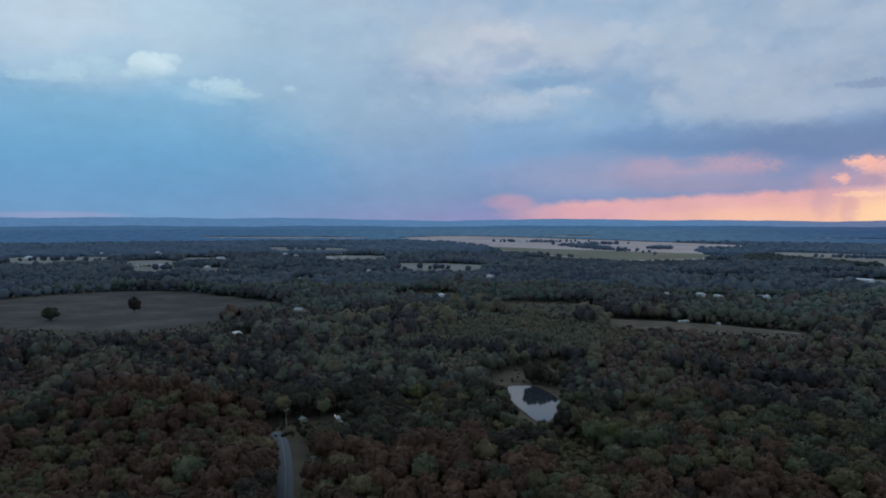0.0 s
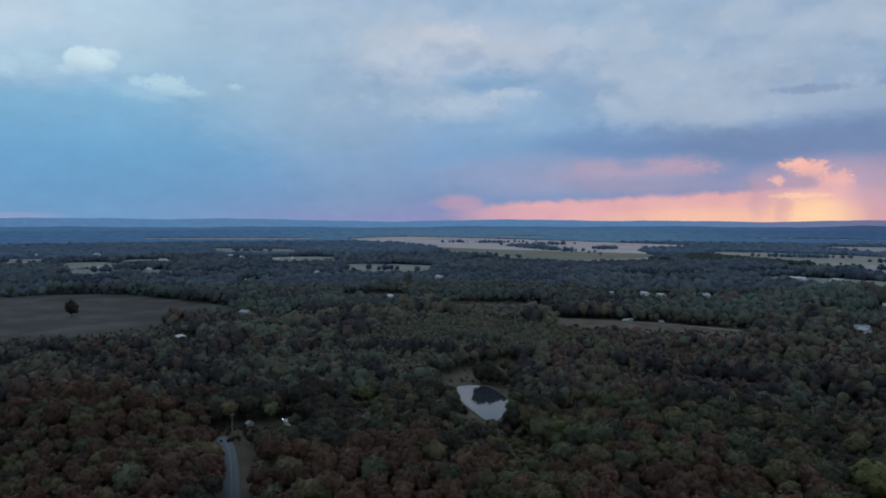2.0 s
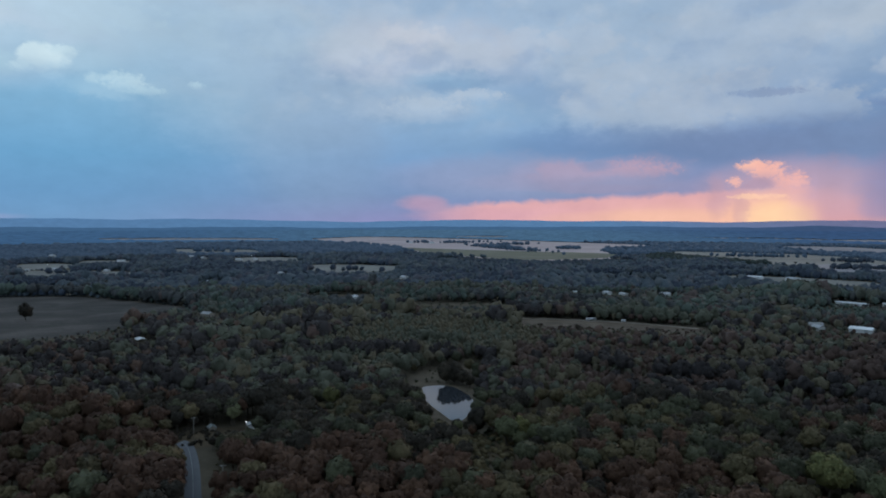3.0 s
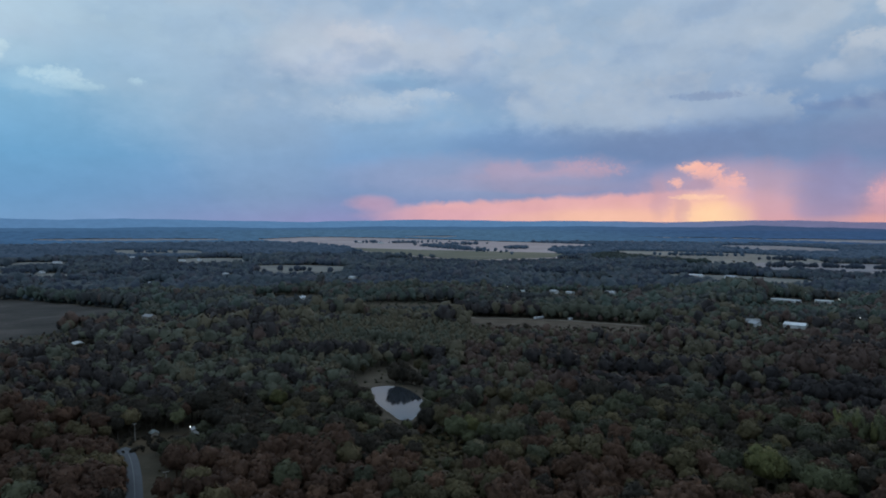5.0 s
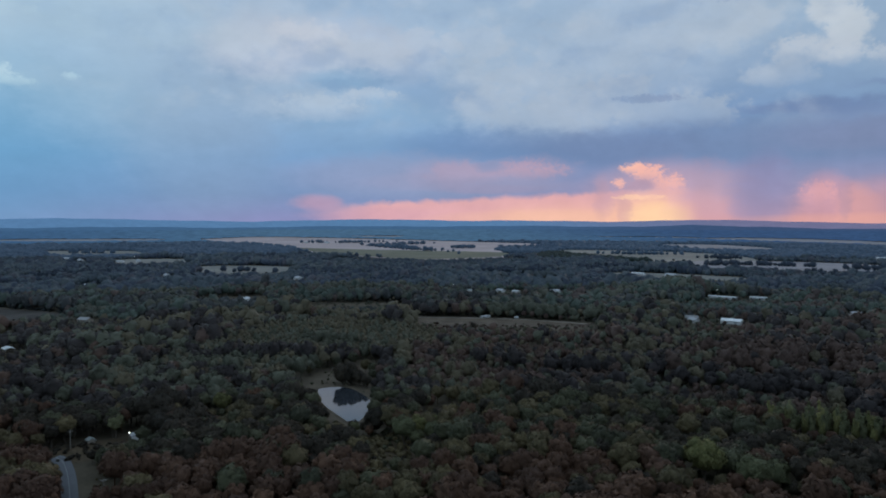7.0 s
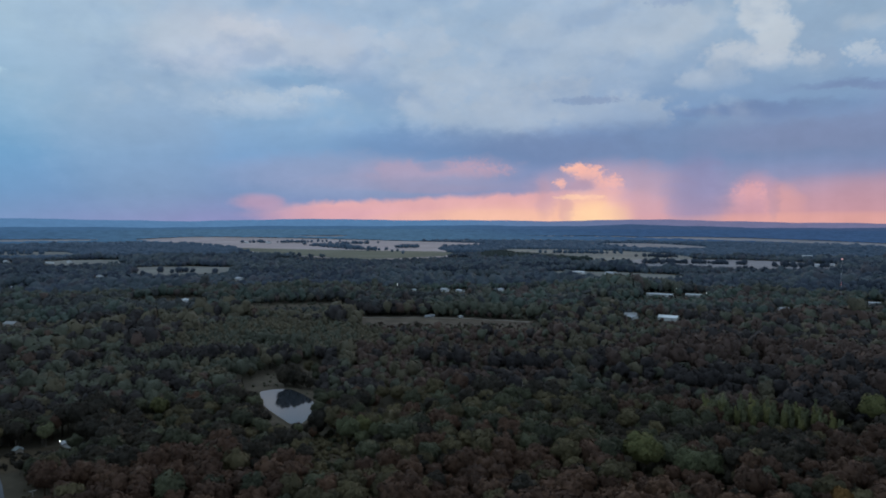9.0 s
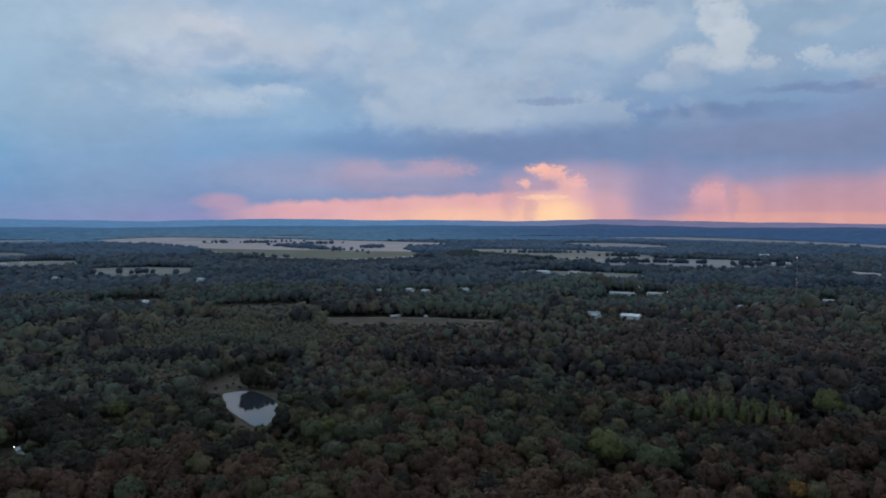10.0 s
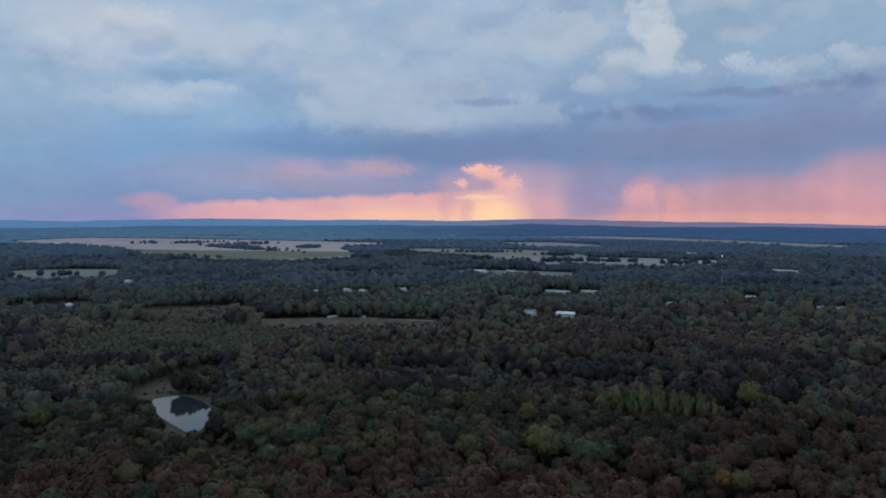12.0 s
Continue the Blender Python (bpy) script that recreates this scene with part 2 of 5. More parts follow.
tone = W.math("MULTIPLY", tone, W.math("MULTIPLY_ADD", W.math("MULTIPLY", W.math("SUBTRACT", shafts, 0.5), W.math("MULTIPLY", W.step(EL, 8.0, 3.0), W.step(AZ, 14.0, 40.0))), 0.18, 1.0))
tone = W.math("MULTIPLY", tone, W.math("MULTIPLY", W.step(split[1], -0.5, 0.4, 0.85, 1.0), W.step(EL, 24.0, 50.0, 1.0, 1.3)))
sky = W.mix(1.0, sky, W.add("ShaderNodeCombineXYZ", X=tone, Y=tone, Z=tone).outputs[0], "MULTIPLY")
clear = W.add("ShaderNodeTexSky")
clear.sky_type, clear.sun_disc = "NISHITA", False
clear.sun_elevation, clear.sun_rotation = radians(SUN_EL), radians(SUN_AZ)
tint = W.mix(W.step(AZ, -20.0, 4.0), (0.95, 1.02, 1.0, 1), W.mix(W.step(AZ, 24.0, 50.0), (1, 1, 1, 1), (1.05, 1.01, 0.96, 1)))
sky = W.mix(1.0, sky, tint, "MULTIPLY")
back_clear = W.add("ShaderNodeBackground", Color=clear.outputs[0], Strength=0.05)
back_cloud = W.add("ShaderNodeBackground", Color=sky, Strength=1.0)
both = W.add("ShaderNodeMixShader", Fac=0.99)
W.put(both.inputs[1], back_clear.outputs[0]), W.put(both.inputs[2], back_cloud.outputs[0])
W.put(W.add("ShaderNodeOutputWorld").inputs[0], both.outputs[0])

sun = new("sun", bpy.data.lights.new("sun", "SUN"))
sun.data.energy, sun.data.angle, sun.data.color = 0.5, radians(15), (1.0, 0.72, 0.5)
a, e = radians(SUN_AZ), radians(SUN_EL + 3)
sun.matrix_world = look((900, 1500, 900), Vector((900, 1500, 900)) - Vector((math.sin(a) * math.cos(e), math.cos(a) * math.cos(e), math.sin(e))))


# ---- materials ----
def material(name):
    m = bpy.data.materials.new(name)
    m.use_nodes = True
    g = Nodes(m.node_tree)
    g.at = g.add("ShaderNodeTexCoord").outputs["Object"]
    return m, g


def finish(g, colour, rough=0.8, relief=None, depth=0.1, spec=0.25, metal=0.0, glow=None, power=0.0):
    b = g.add("ShaderNodeBsdfPrincipled", Roughness=rough, Metallic=metal)
    g.put(b.inputs["Base Color"], colour)
    b.inputs["Specular IOR Level"].default_value = spec
    if relief is not None:
        g.put(b.inputs["Normal"], g.add("ShaderNodeBump", Strength=0.7, Distance=depth, Height=relief).outputs[0])
    if glow is not None:
        g.put(b.inputs["Emission Color"], glow), g.put(b.inputs["Emission Strength"], power)
    g.put(g.add("ShaderNodeOutputMaterial").inputs[0], b.outputs[0])
    return b


def foliage(name, dark, mid, light, single=False):
    """Leaves: each tree or patch has its own shade, each clump of leaves too."""
    m, g = material(name)
    if single:
        tree = g.add("ShaderNodeObjectInfo").outputs["Random"]
    else:
        tone = g.add("ShaderNodeAttribute")
        tone.attribute_name = "shade"
        tree = tone.outputs["Fac"]
    leaf = g.add("ShaderNodeNewGeometry").outputs["Random Per Island"]
    grain = g.noise(g.at, 0.7, 4, 0.6)
    sprays = g.noise(g.at, 2.4 if single else 1.5, 3, 0.6)
    f = g.math("MULTIPLY_ADD", tree, 0.55, g.math("MULTIPLY_ADD", leaf, 0.4 if single else 0.2, g.math("MULTIPLY_ADD", sprays, 0.75, g.math("MULTIPLY_ADD", grain, 0.3, -0.46 if single else -0.37))))
    c = g.ramp(f, ((0.0, dark), (0.5, mid), (1.0, light)))
    relief = g.noise(g.at, 2.0 if single else 1.1, 4, 0.65)
    finish(g, c, 0.75, relief, 0.7 if single else 0.45, 0.2)
    return m


LEAF_TONES = {
    "russet": ((0.040, 0.023, 0.016), (0.080, 0.042, 0.027), (0.151, 0.079, 0.046)),
    "green": ((0.030, 0.030, 0.019), (0.060, 0.061, 0.036), (0.106, 0.104, 0.057)),
    "olive": ((0.048, 0.040, 0.021), (0.092, 0.073, 0.037), (0.155, 0.120, 0.060)),
    "dark": ((0.020, 0.017, 0.012), (0.035, 0.028, 0.020), (0.062, 0.048, 0.032)),
}
# A trace of distance haze in the leaf colours: greyer than up close.
MID_TONES = {
    "russet": ((0.040, 0.026, 0.020), (0.073, 0.045, 0.036), (0.124, 0.075, 0.052)),
    "green": ((0.037, 0.040, 0.028), (0.070, 0.072, 0.050), (0.112, 0.114, 0.078)),
    "olive": ((0.052, 0.044, 0.031), (0.091, 0.077, 0.048), (0.140, 0.114, 0.070)),
    "dark": ((0.017, 0.014, 0.015), (0.032, 0.026, 0.025), (0.048, 0.040, 0.035)),
}
# Distance haze painted into the leaf colours: bluer and greyer than LEAF_TONES.
LOW_HAZE_TONES = {
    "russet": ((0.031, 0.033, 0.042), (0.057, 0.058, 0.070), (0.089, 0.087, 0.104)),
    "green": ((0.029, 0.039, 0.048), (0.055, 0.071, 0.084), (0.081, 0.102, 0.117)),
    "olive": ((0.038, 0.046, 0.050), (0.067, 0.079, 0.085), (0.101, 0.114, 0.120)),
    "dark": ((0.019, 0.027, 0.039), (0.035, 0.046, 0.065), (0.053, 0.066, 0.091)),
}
# Milder distance haze mixed into the leaf colours beyond the middle ground.
HALF_HAZE_TONES = {
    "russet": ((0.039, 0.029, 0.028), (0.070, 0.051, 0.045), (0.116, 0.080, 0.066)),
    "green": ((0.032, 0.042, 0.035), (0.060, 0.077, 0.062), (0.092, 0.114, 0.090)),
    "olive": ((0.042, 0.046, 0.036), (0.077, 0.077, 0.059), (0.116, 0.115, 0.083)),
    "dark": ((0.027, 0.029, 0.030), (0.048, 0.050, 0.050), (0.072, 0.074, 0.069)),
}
CROWN = {k: foliage("leaves_" + k, *v, single=True) for k, v in LEAF_TONES.items()}
CANOPY = {k: foliage("canopy_" + k, *v) for k, v in LEAF_TONES.items()}
MIDWOOD = {k: foliage("hazed_mid_canopy_" + k, *v) for k, v in MID_TONES.items()}
HALFWOOD = {k: foliage("hazed_middle_canopy_" + k, *v) for k, v in HALF_HAZE_TONES.items()}
LOWWOOD = {k: foliage("hazed_far_canopy_" + k, *v) for k, v in LOW_HAZE_TONES.items()}
# Strongest painted haze: the blue of distance is in this leaf colour.
HAZED_PLAIN_WOODS = foliage("hazed_plain_woods", (0.032, 0.052, 0.079), (0.061, 0.091, 0.132), (0.097, 0.130, 0.176))
YELLOW = foliage("leaves_yellow", (0.06, 0.06, 0.024), (0.125, 0.12, 0.044), (0.2, 0.18, 0.066), single=True)
PALE = foliage("leaves_pale_green", (0.058, 0.062, 0.032), (0.115, 0.118, 0.06), (0.18, 0.176, 0.09), single=True)
PINE = foliage("needles", (0.012, 0.02, 0.018), (0.022, 0.032, 0.028), (0.035, 0.05, 0.04))


def plain(name, colour, rough=0.6, vary=0.25, scale=1.0, metal=0.0, spec=0.4, depth=0.01):
    m, g = material(name)
    n = g.noise(g.at, scale, 4)
    n2 = g.noise(g.at, scale * 9, 3)
    k = g.math("MULTIPLY_ADD", n, vary, g.math("MULTIPLY_ADD", n2, vary * 0.6, 1 - vary * 0.8))
    c = g.mix(1.0, (*colour, 1), g.add("ShaderNodeCombineXYZ", X=k, Y=k, Z=k).outputs[0], "MULTIPLY")
    finish(g, c, rough, n2, depth, spec, metal)
    return m


def earth(name, a, b, c, scale, rows=0.0):
    """Open ground: patches, tufts and, on fields, faint rows of tillage."""
    m, g = material(name)
    n = g.noise(g.at, scale, 6, 0.6, 0.6)
    n2 = g.noise(g.at, scale * 14, 4, 0.6)
    f = g.math("MULTIPLY_ADD", n, 1.1, g.math("MULTIPLY_ADD", n2, 0.5, -0.3))
    if rows:
        f = g.math("MULTIPLY_ADD", g.noise(g.scaled(g.at, 0.3, 3.5, 1), rows, 2), 0.4, g.math("ADD", f, -0.2))
    finish(g, g.ramp(f, ((0.15, a), (0.5, b), (0.85, c))), 0.95, n2, 0.3, 0.1)
    return m


FOREST_FLOOR = earth("forest_floor", (0.045, 0.037, 0.027), (0.083, 0.068, 0.048), (0.128, 0.105, 0.076), 0.02)
MEADOW = earth("brown_meadow", (0.034, 0.031, 0.028), (0.066, 0.058, 0.052), (0.125, 0.106, 0.094), 0.018, 0.03)
SCRUB = earth("rough_grass", (0.035, 0.029, 0.018), (0.073, 0.055, 0.036), (0.138, 0.101, 0.063), 0.05)
BANK = earth("bank_earth", (0.051, 0.041, 0.029), (0.094, 0.075, 0.054), (0.153, 0.124, 0.090), 0.08)
STUBBLE = earth("stubble", (0.301, 0.247, 0.240), (0.426, 0.340, 0.334), (0.525, 0.432, 0.421), 0.0035, 0.008)
DULLFIELD = earth("dull_field", (0.14, 0.13, 0.115), (0.21, 0.2, 0.18), (0.3, 0.28, 0.25), 0.006, 0.01)
CLEARED = earth("cleared_ground", (0.062, 0.046, 0.034), (0.115, 0.088, 0.066), (0.19, 0.15, 0.115), 0.05)
TRACK = earth("pale_track", (0.180, 0.152, 0.123), (0.285, 0.239, 0.196), (0.405, 0.341, 0.275), 0.05)
PASTURE = earth("pasture", (0.111, 0.111, 0.081), (0.162, 0.157, 0.117), (0.221, 0.208, 0.162), 0.005, 0.01)
PALEFIELD = earth("pale_field", (0.186, 0.173, 0.180), (0.262, 0.242, 0.253), (0.324, 0.304, 0.322), 0.006, 0.01)
ASPHALT = plain("old_asphalt", (0.15, 0.155, 0.17), 0.85, 0.4, 0.3)
PAINT = plain("road_paint", (0.3, 0.3, 0.3), 0.7, 0.4, 0.5)
PALEMETAL = plain("pale_metal_roof", (0.6, 0.61, 0.63), 0.45, 0.2, 0.4)
PALEROOF = plain("pale_shingles", (0.27, 0.27, 0.27), 0.8, 0.25, 0.6)
WHITE = plain("white_metal_roof", (0.78, 0.79, 0.8), 0.4, 0.12, 0.4)
GREYROOF = plain("grey_roof", (0.4, 0.41, 0.43), 0.7, 0.3, 0.5)
GREENROOF = plain("pale_green_roof", (0.32, 0.35, 0.34), 0.45, 0.15, 0.5)
SIDING = plain("white_siding", (0.66, 0.66, 0.66), 0.7, 0.15, 0.4)
BRICK = plain("tan_siding", (0.34, 0.29, 0.24), 0.8, 0.25, 0.5)
GLASS = plain("window_glass", (0.03, 0.035, 0.045), 0.1, 0.1, 0.3, spec=0.6)
DOORWOOD = plain("door_paint", (0.2, 0.12, 0.08), 0.6, 0.2, 1.0)
BARK = plain("bark", (0.085, 0.07, 0.055), 0.9, 0.4, 0.8, depth=0.05)
PALEBARK = plain("pale_dead_wood", (0.36, 0.33, 0.29), 0.9, 0.3, 0.8, depth=0.03)
POLEWOOD = plain("weathered_pole", (0.3, 0.28, 0.25), 0.9, 0.3, 0.8)
STEEL = plain("galvanised_steel", (0.4, 0.41, 0.43), 0.5, 0.2, 1.0, metal=0.6)
RUBBER = plain("rubber", (0.03, 0.03, 0.03), 0.9, 0.2, 2.0)


def lit(name, colour, power):
    m, g = material(name)
    finish(g, (0.6, 0.6, 0.6, 1), 0.4, glow=(*colour, 1), power=power)
    return m


LAMPGLOW = lit("lamp_glow", (1.0, 0.95, 0.85), 6.0)
REDGLOW = lit("beacon_glow", (1.0, 0.14, 0.1), 3.0)
WARMGLOW = lit("top_beacon_glow", (1.0, 0.42, 0.34), 4.0)

m, g = material("pond_water")
WATER = m
ripple = g.noise(g.scaled(g.at, 1, 1, 1), 0.5, 3)
finish(g, (0.03, 0.034, 0.04, 1), 0.03, ripple, 0.012, 0.5).inputs["IOR"].default_value = 1.4


# ---- the land ----
def polar(az, r):
    return r * math.sin(radians(az)), r * math.cos(radians(az))


def ground_z(x, y):
    """Height of the land: a plain with a wooded knoll, rising to far hills."""
    r = np.hypot(x, y)
    az = np.degrees(np.arctan2(x, y))
    u, v = (x + 215) * -0.833 + (y - 420) * 0.554, (x + 215) * 0.554 + (y - 420) * 0.833
    knoll = 11 * np.exp(-((u / 88) ** 2 + (v / 55) ** 2) / 2)
    s = np.clip((r - 3300) / 1450, 0, 1)
    top = np.interp(az, (-180, -40, 20, 45, 62, 180), (44, 44, 44, 44, 42, 42))
    return knoll + top * s ** 1.5


def mesh_of(name, verts, tris, mat, smooth=None, normals=None, shade=None):
    """A mesh from arrays of corners and triangles; normals: one a corner, for leaf clumps; shade: each tree's own tone."""
    me = bpy.data.meshes.new(name)
    verts, tris = np.asarray(verts, np.float32), np.asarray(tris, np.int32)
    me.vertices.add(len(verts)), me.vertices.foreach_set("co", verts.ravel())
    me.loops.add(tris.size), me.loops.foreach_set("vertex_index", tris.ravel())
    me.polygons.add(len(tris)), me.polygons.foreach_set("loop_start", np.arange(0, tris.size, 3, dtype=np.int32))
    if smooth is not None:
        me.polygons.foreach_set("use_smooth", np.broadcast_to(np.asarray(smooth, bool), len(tris)).copy())
    me.update(calc_edges=True)
    if normals is not None:
        me.attributes.new("custom_normal", "FLOAT_VECTOR", "POINT").data.foreach_set("vector", np.asarray(normals, np.float32).ravel())
    if shade is not None:
        me.attributes.new("shade", "FLOAT", "POINT").data.foreach_set("value", np.asarray(shade, np.float32))
    me.materials.append(mat)
    return me


def rounded(corners, steps=6, rough=0.0, seed=1):
    """A closed outline through its corners, curved and slightly uneven."""
    p, out, rng = [np.array(c, float) for c in corners], [], np.random.default_rng(seed)
    n = len(p)
    for i in range(n):
        a, b, c, d = p[i - 1], p[i], p[(i + 1) % n], p[(i + 2) % n]
        for k in range(steps):
            t = k / steps
            out.append(0.5 * (2 * b + (c - a) * t + (2 * a - 5 * b + 4 * c - d) * t * t + (3 * b - a - 3 * c + d) * t ** 3))
    out = np.array(out)
    return out + rng.normal(0, rough, out.shape) if rough else out


def inside(outline, x, y):
    hit = np.zeros(np.shape(x), bool)
    for (x0, y0), (x1, y1) in zip(outline, np.roll(outline, -1, 0)):
        cut = (y0 > y) != (y1 > y)
        hit ^= cut & (x < (x1 - x0) * (y - y0) / (y1 - y0 + 1e-9) + x0)
    return hit


def sheet(name, outline, lift, mat, label, category, kind="structure"):
    """A patch of open land that lies on the ground."""
    bm = bmesh.new()
    face = bm.faces.new([bm.verts.new((x, y, 0)) for x, y in outline])
    bmesh.ops.triangulate(bm, faces=[face])
    span = max(np.ptp(outline[:, 0]), np.ptp(outline[:, 1]))
    for _ in range(4):
        long = [e for e in bm.edges if e.calc_length() > span / 10]
        if not long:
            break
        bmesh.ops.subdivide_edges(bm, edges=long, cuts=1)
        bmesh.ops.triangulate(bm, faces=bm.faces[:])
    for v in bm.verts:
        v.co.z = float(ground_z(v.co.x, v.co.y)) + lift
    bmesh.ops.recalc_face_normals(bm, faces=bm.faces[:])
    if sum(f.normal.z for f in bm.faces) < 0:
        bmesh.ops.reverse_faces(bm, faces=bm.faces[:])
    me = bpy.data.meshes.new(name)
    bm.to_mesh(me), bm.free()
    me.materials.append(mat)
    return tagged(new(name, me), label, category, kind=kind)


rings = np.concatenate([np.linspace(0, 700, 71), np.linspace(740, 3300, 40), np.linspace(3340, 4850, 40)])
SEG = 360
ang = np.linspace(0, 2 * np.pi, SEG, endpoint=False)
gx, gy = np.outer(rings, np.sin(ang)).ravel(), np.outer(rings, np.cos(ang)).ravel()
i = np.arange((len(rings) - 1) * SEG)
j = i - i % SEG + (i + 1) % SEG
tri = np.concatenate([np.stack([i, i + SEG, j], 1), np.stack([j, i + SEG, j + SEG], 1)])
tri = tri[:, ::-1]
tagged(new("ground", mesh_of("ground", np.stack([gx, gy, ground_z(gx, gy)], 1), tri, FOREST_FLOOR, True)),
       "dark leaf-littered plain under the woods", "ground", kind="structure")


def hills(name, r0, r1, azs, tops, mat, label, seed):
    """A long far ridge: front slope, uneven crest and back slope."""
    rng = np.random.default_rng(seed)
    az = np.linspace(-75, 100, 420)
    wob = sum(np.sin(np.radians(az) * f + p) * s for f, p, s in ((23, rng.random() * 6, 0.035), (61, rng.random() * 6, 0.016), (140, rng.random() * 6, 0.008)))
    el = np.interp(az, azs, tops) + wob
    a = np.radians(az)
    rows = []
    for r, k in ((r0, 0.0), ((r0 + r1) / 2, 0.62), (r1 - 25, 0.93), (r1, 1.0), (r1 + 20, 0.8)):
        crest = H + r1 * np.tan(np.radians(el))
        foot = ground_z(np.sin(a) * r0, np.cos(a) * r0) - 2
        rows.append(np.stack([np.sin(a) * r, np.cos(a) * r, foot + (crest - foot) * k], 1))
    n = len(az)
    i = np.array([q * n + c for q in range(4) for c in range(n - 1)])
    tri = np.concatenate([np.stack([i, i + 1, i + n], 1), np.stack([i + 1, i + n + 1, i + n], 1)])
    tagged(new(name, mesh_of(name, np.concatenate(rows), tri, mat, True)), label, "hills", kind="structure")


# Stands in for distance haze: dark land given a blue glow of its own.
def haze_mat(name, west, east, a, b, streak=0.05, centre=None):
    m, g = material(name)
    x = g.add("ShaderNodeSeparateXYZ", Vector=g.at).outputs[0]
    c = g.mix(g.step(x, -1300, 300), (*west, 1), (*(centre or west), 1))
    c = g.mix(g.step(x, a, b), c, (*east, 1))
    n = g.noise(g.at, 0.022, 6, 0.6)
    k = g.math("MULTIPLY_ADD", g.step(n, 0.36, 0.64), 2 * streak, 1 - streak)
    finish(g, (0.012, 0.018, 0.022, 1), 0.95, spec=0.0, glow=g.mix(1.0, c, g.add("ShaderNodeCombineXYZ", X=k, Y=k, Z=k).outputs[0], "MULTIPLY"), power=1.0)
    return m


FAR = haze_mat("distant_woods_haze", (0.037, 0.092, 0.190), (0.030, 0.067, 0.155), 1000, 2600, 0.17, (0.052, 0.115, 0.2))
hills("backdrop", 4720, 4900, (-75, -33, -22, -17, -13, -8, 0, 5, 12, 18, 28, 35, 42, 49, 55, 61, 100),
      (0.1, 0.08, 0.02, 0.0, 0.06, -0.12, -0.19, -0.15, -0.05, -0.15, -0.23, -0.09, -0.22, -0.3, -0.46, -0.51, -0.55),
      haze_mat("far_hills_haze", (0.085, 0.19, 0.36), (0.15, 0.15, 0.27), 1500, 3300), "hazy blue wooded ridge along the skyline", 5)
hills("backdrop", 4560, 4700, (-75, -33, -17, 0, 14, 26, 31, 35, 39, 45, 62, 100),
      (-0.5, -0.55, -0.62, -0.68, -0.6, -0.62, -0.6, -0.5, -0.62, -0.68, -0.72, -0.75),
      haze_mat("near_hills_haze", (0.045, 0.108, 0.215), (0.038, 0.07, 0.155), 1200, 3000), "darker blue wooded ridge below the skyline", 9)

# ---- open land, road and pond ----
OPEN, FIELDS = [], []  # outlines where no forest grows; those of the fields alone


def open_land(name, corners, lift, mat, label, category="field", rough=0.0, free=True):
    line = rounded(corners, 6, rough, len(OPEN) + 3)
    if free:
        OPEN.append(line)
        FIELDS.append(line)
    return sheet(name, line, lift, mat, label, category)


open_land("field", ((-700, 860), (-595, 940), (-541, 1015), (-469, 1052), (-382, 1036), (-284, 962), (-205, 886), (-225, 770), (-270, 690), (-335, 672),
                    (-410, 680), (-500, 690), (-660, 760)), 0.1, MEADOW, "broad brown meadow with two lone trees", rough=2)
open_land("field", ((160, 770), (185, 760), (254, 735), (294, 705), (345, 662), (310, 630), (262, 625), (215, 628), (165, 665)), 0.1, CLEARED,
          "rough brown clearing with a parked trailer", rough=1.5)
open_land("clearing", ((14, 462), (30, 474), (42, 488), (54, 512), (70, 516), (86, 526), (95, 508), (85, 494), (86, 470), (77, 444), (74, 412), (67, 384), (61, 366), (50, 361), (38, 374), (37, 398), (31, 416), (29, 440)),
          0.06, BANK, "trodden grassy bank round the pond", rough=1)
open_land("clearing", ((45, 885), (120, 905), (195, 880), (190, 835), (120, 825), (60, 840)), 0.1, BANK, "narrow overgrown strip between thickets", rough=2)
open_land("clearing", ((97, 394), (108, 392), (116, 384), (112, 376), (102, 378)), 0.08, SCRUB, "small tan gap in the woods", rough=1)
open_land("clearing", ((46, 334), (58, 340), (72, 330), (73, 312), (64, 303), (54, 308), (48, 320)), 0.08, SCRUB, "grassy gap in the woods before the pond", rough=1)
open_land("field", ((-230, 3650), (40, 3860), (420, 3720), (860, 3350), (1230, 2760), (890, 2400), (735, 1900), (560, 1790), (420, 1830), (213, 2267), (95, 2900), (-60, 3300)),
          0.5, STUBBLE, "wide pale stubble field with islands of trees", rough=8)
open_land("field", ((400, 1880), (500, 1835), (700, 1900), (790, 2130), (560, 2330), (240, 2620), (160, 2720), (225, 2300)), 0.8, PASTURE, "greenish pasture strip", rough=6, free=False)
open_land("field", ((985, 2120), (1106, 2250), (1330, 2050), (1400, 1800), (1260, 1480), (1130, 1400), (980, 1580), (930, 1900)), 0.5, DULLFIELD, "brown stubble field", rough=6)
open_land("field", ((950, 1330), (1050, 1200), (1190, 1090), (1420, 1180), (1390, 1400), (1130, 1560)), 0.6, PALEFIELD, "pale bare field", rough=4)
open_land("field", ((2250, 3050), (2550, 2900), (2760, 2300), (2700, 1600), (2430, 1640), (2480, 2200), (2420, 2500)), 0.8, PALEFIELD, "long pale field strip", rough=5)
open_land("field", ((1650, 2600), (1900, 2500), (1820, 2050), (1560, 2200)), 0.6, PALEFIELD, "small pale field", rough=4)
open_land("field", ((1240, 985), (1320, 1000), (1330, 920), (1230, 880)), 0.5, STUBBLE, "small pale field", rough=3)
open_land("field", ((700, 1270), (800, 1225), (880, 1120), (850, 1050), (750, 1100), (680, 1190)), 0.3, DULLFIELD, "pale yard beside long sheds", rough=3)
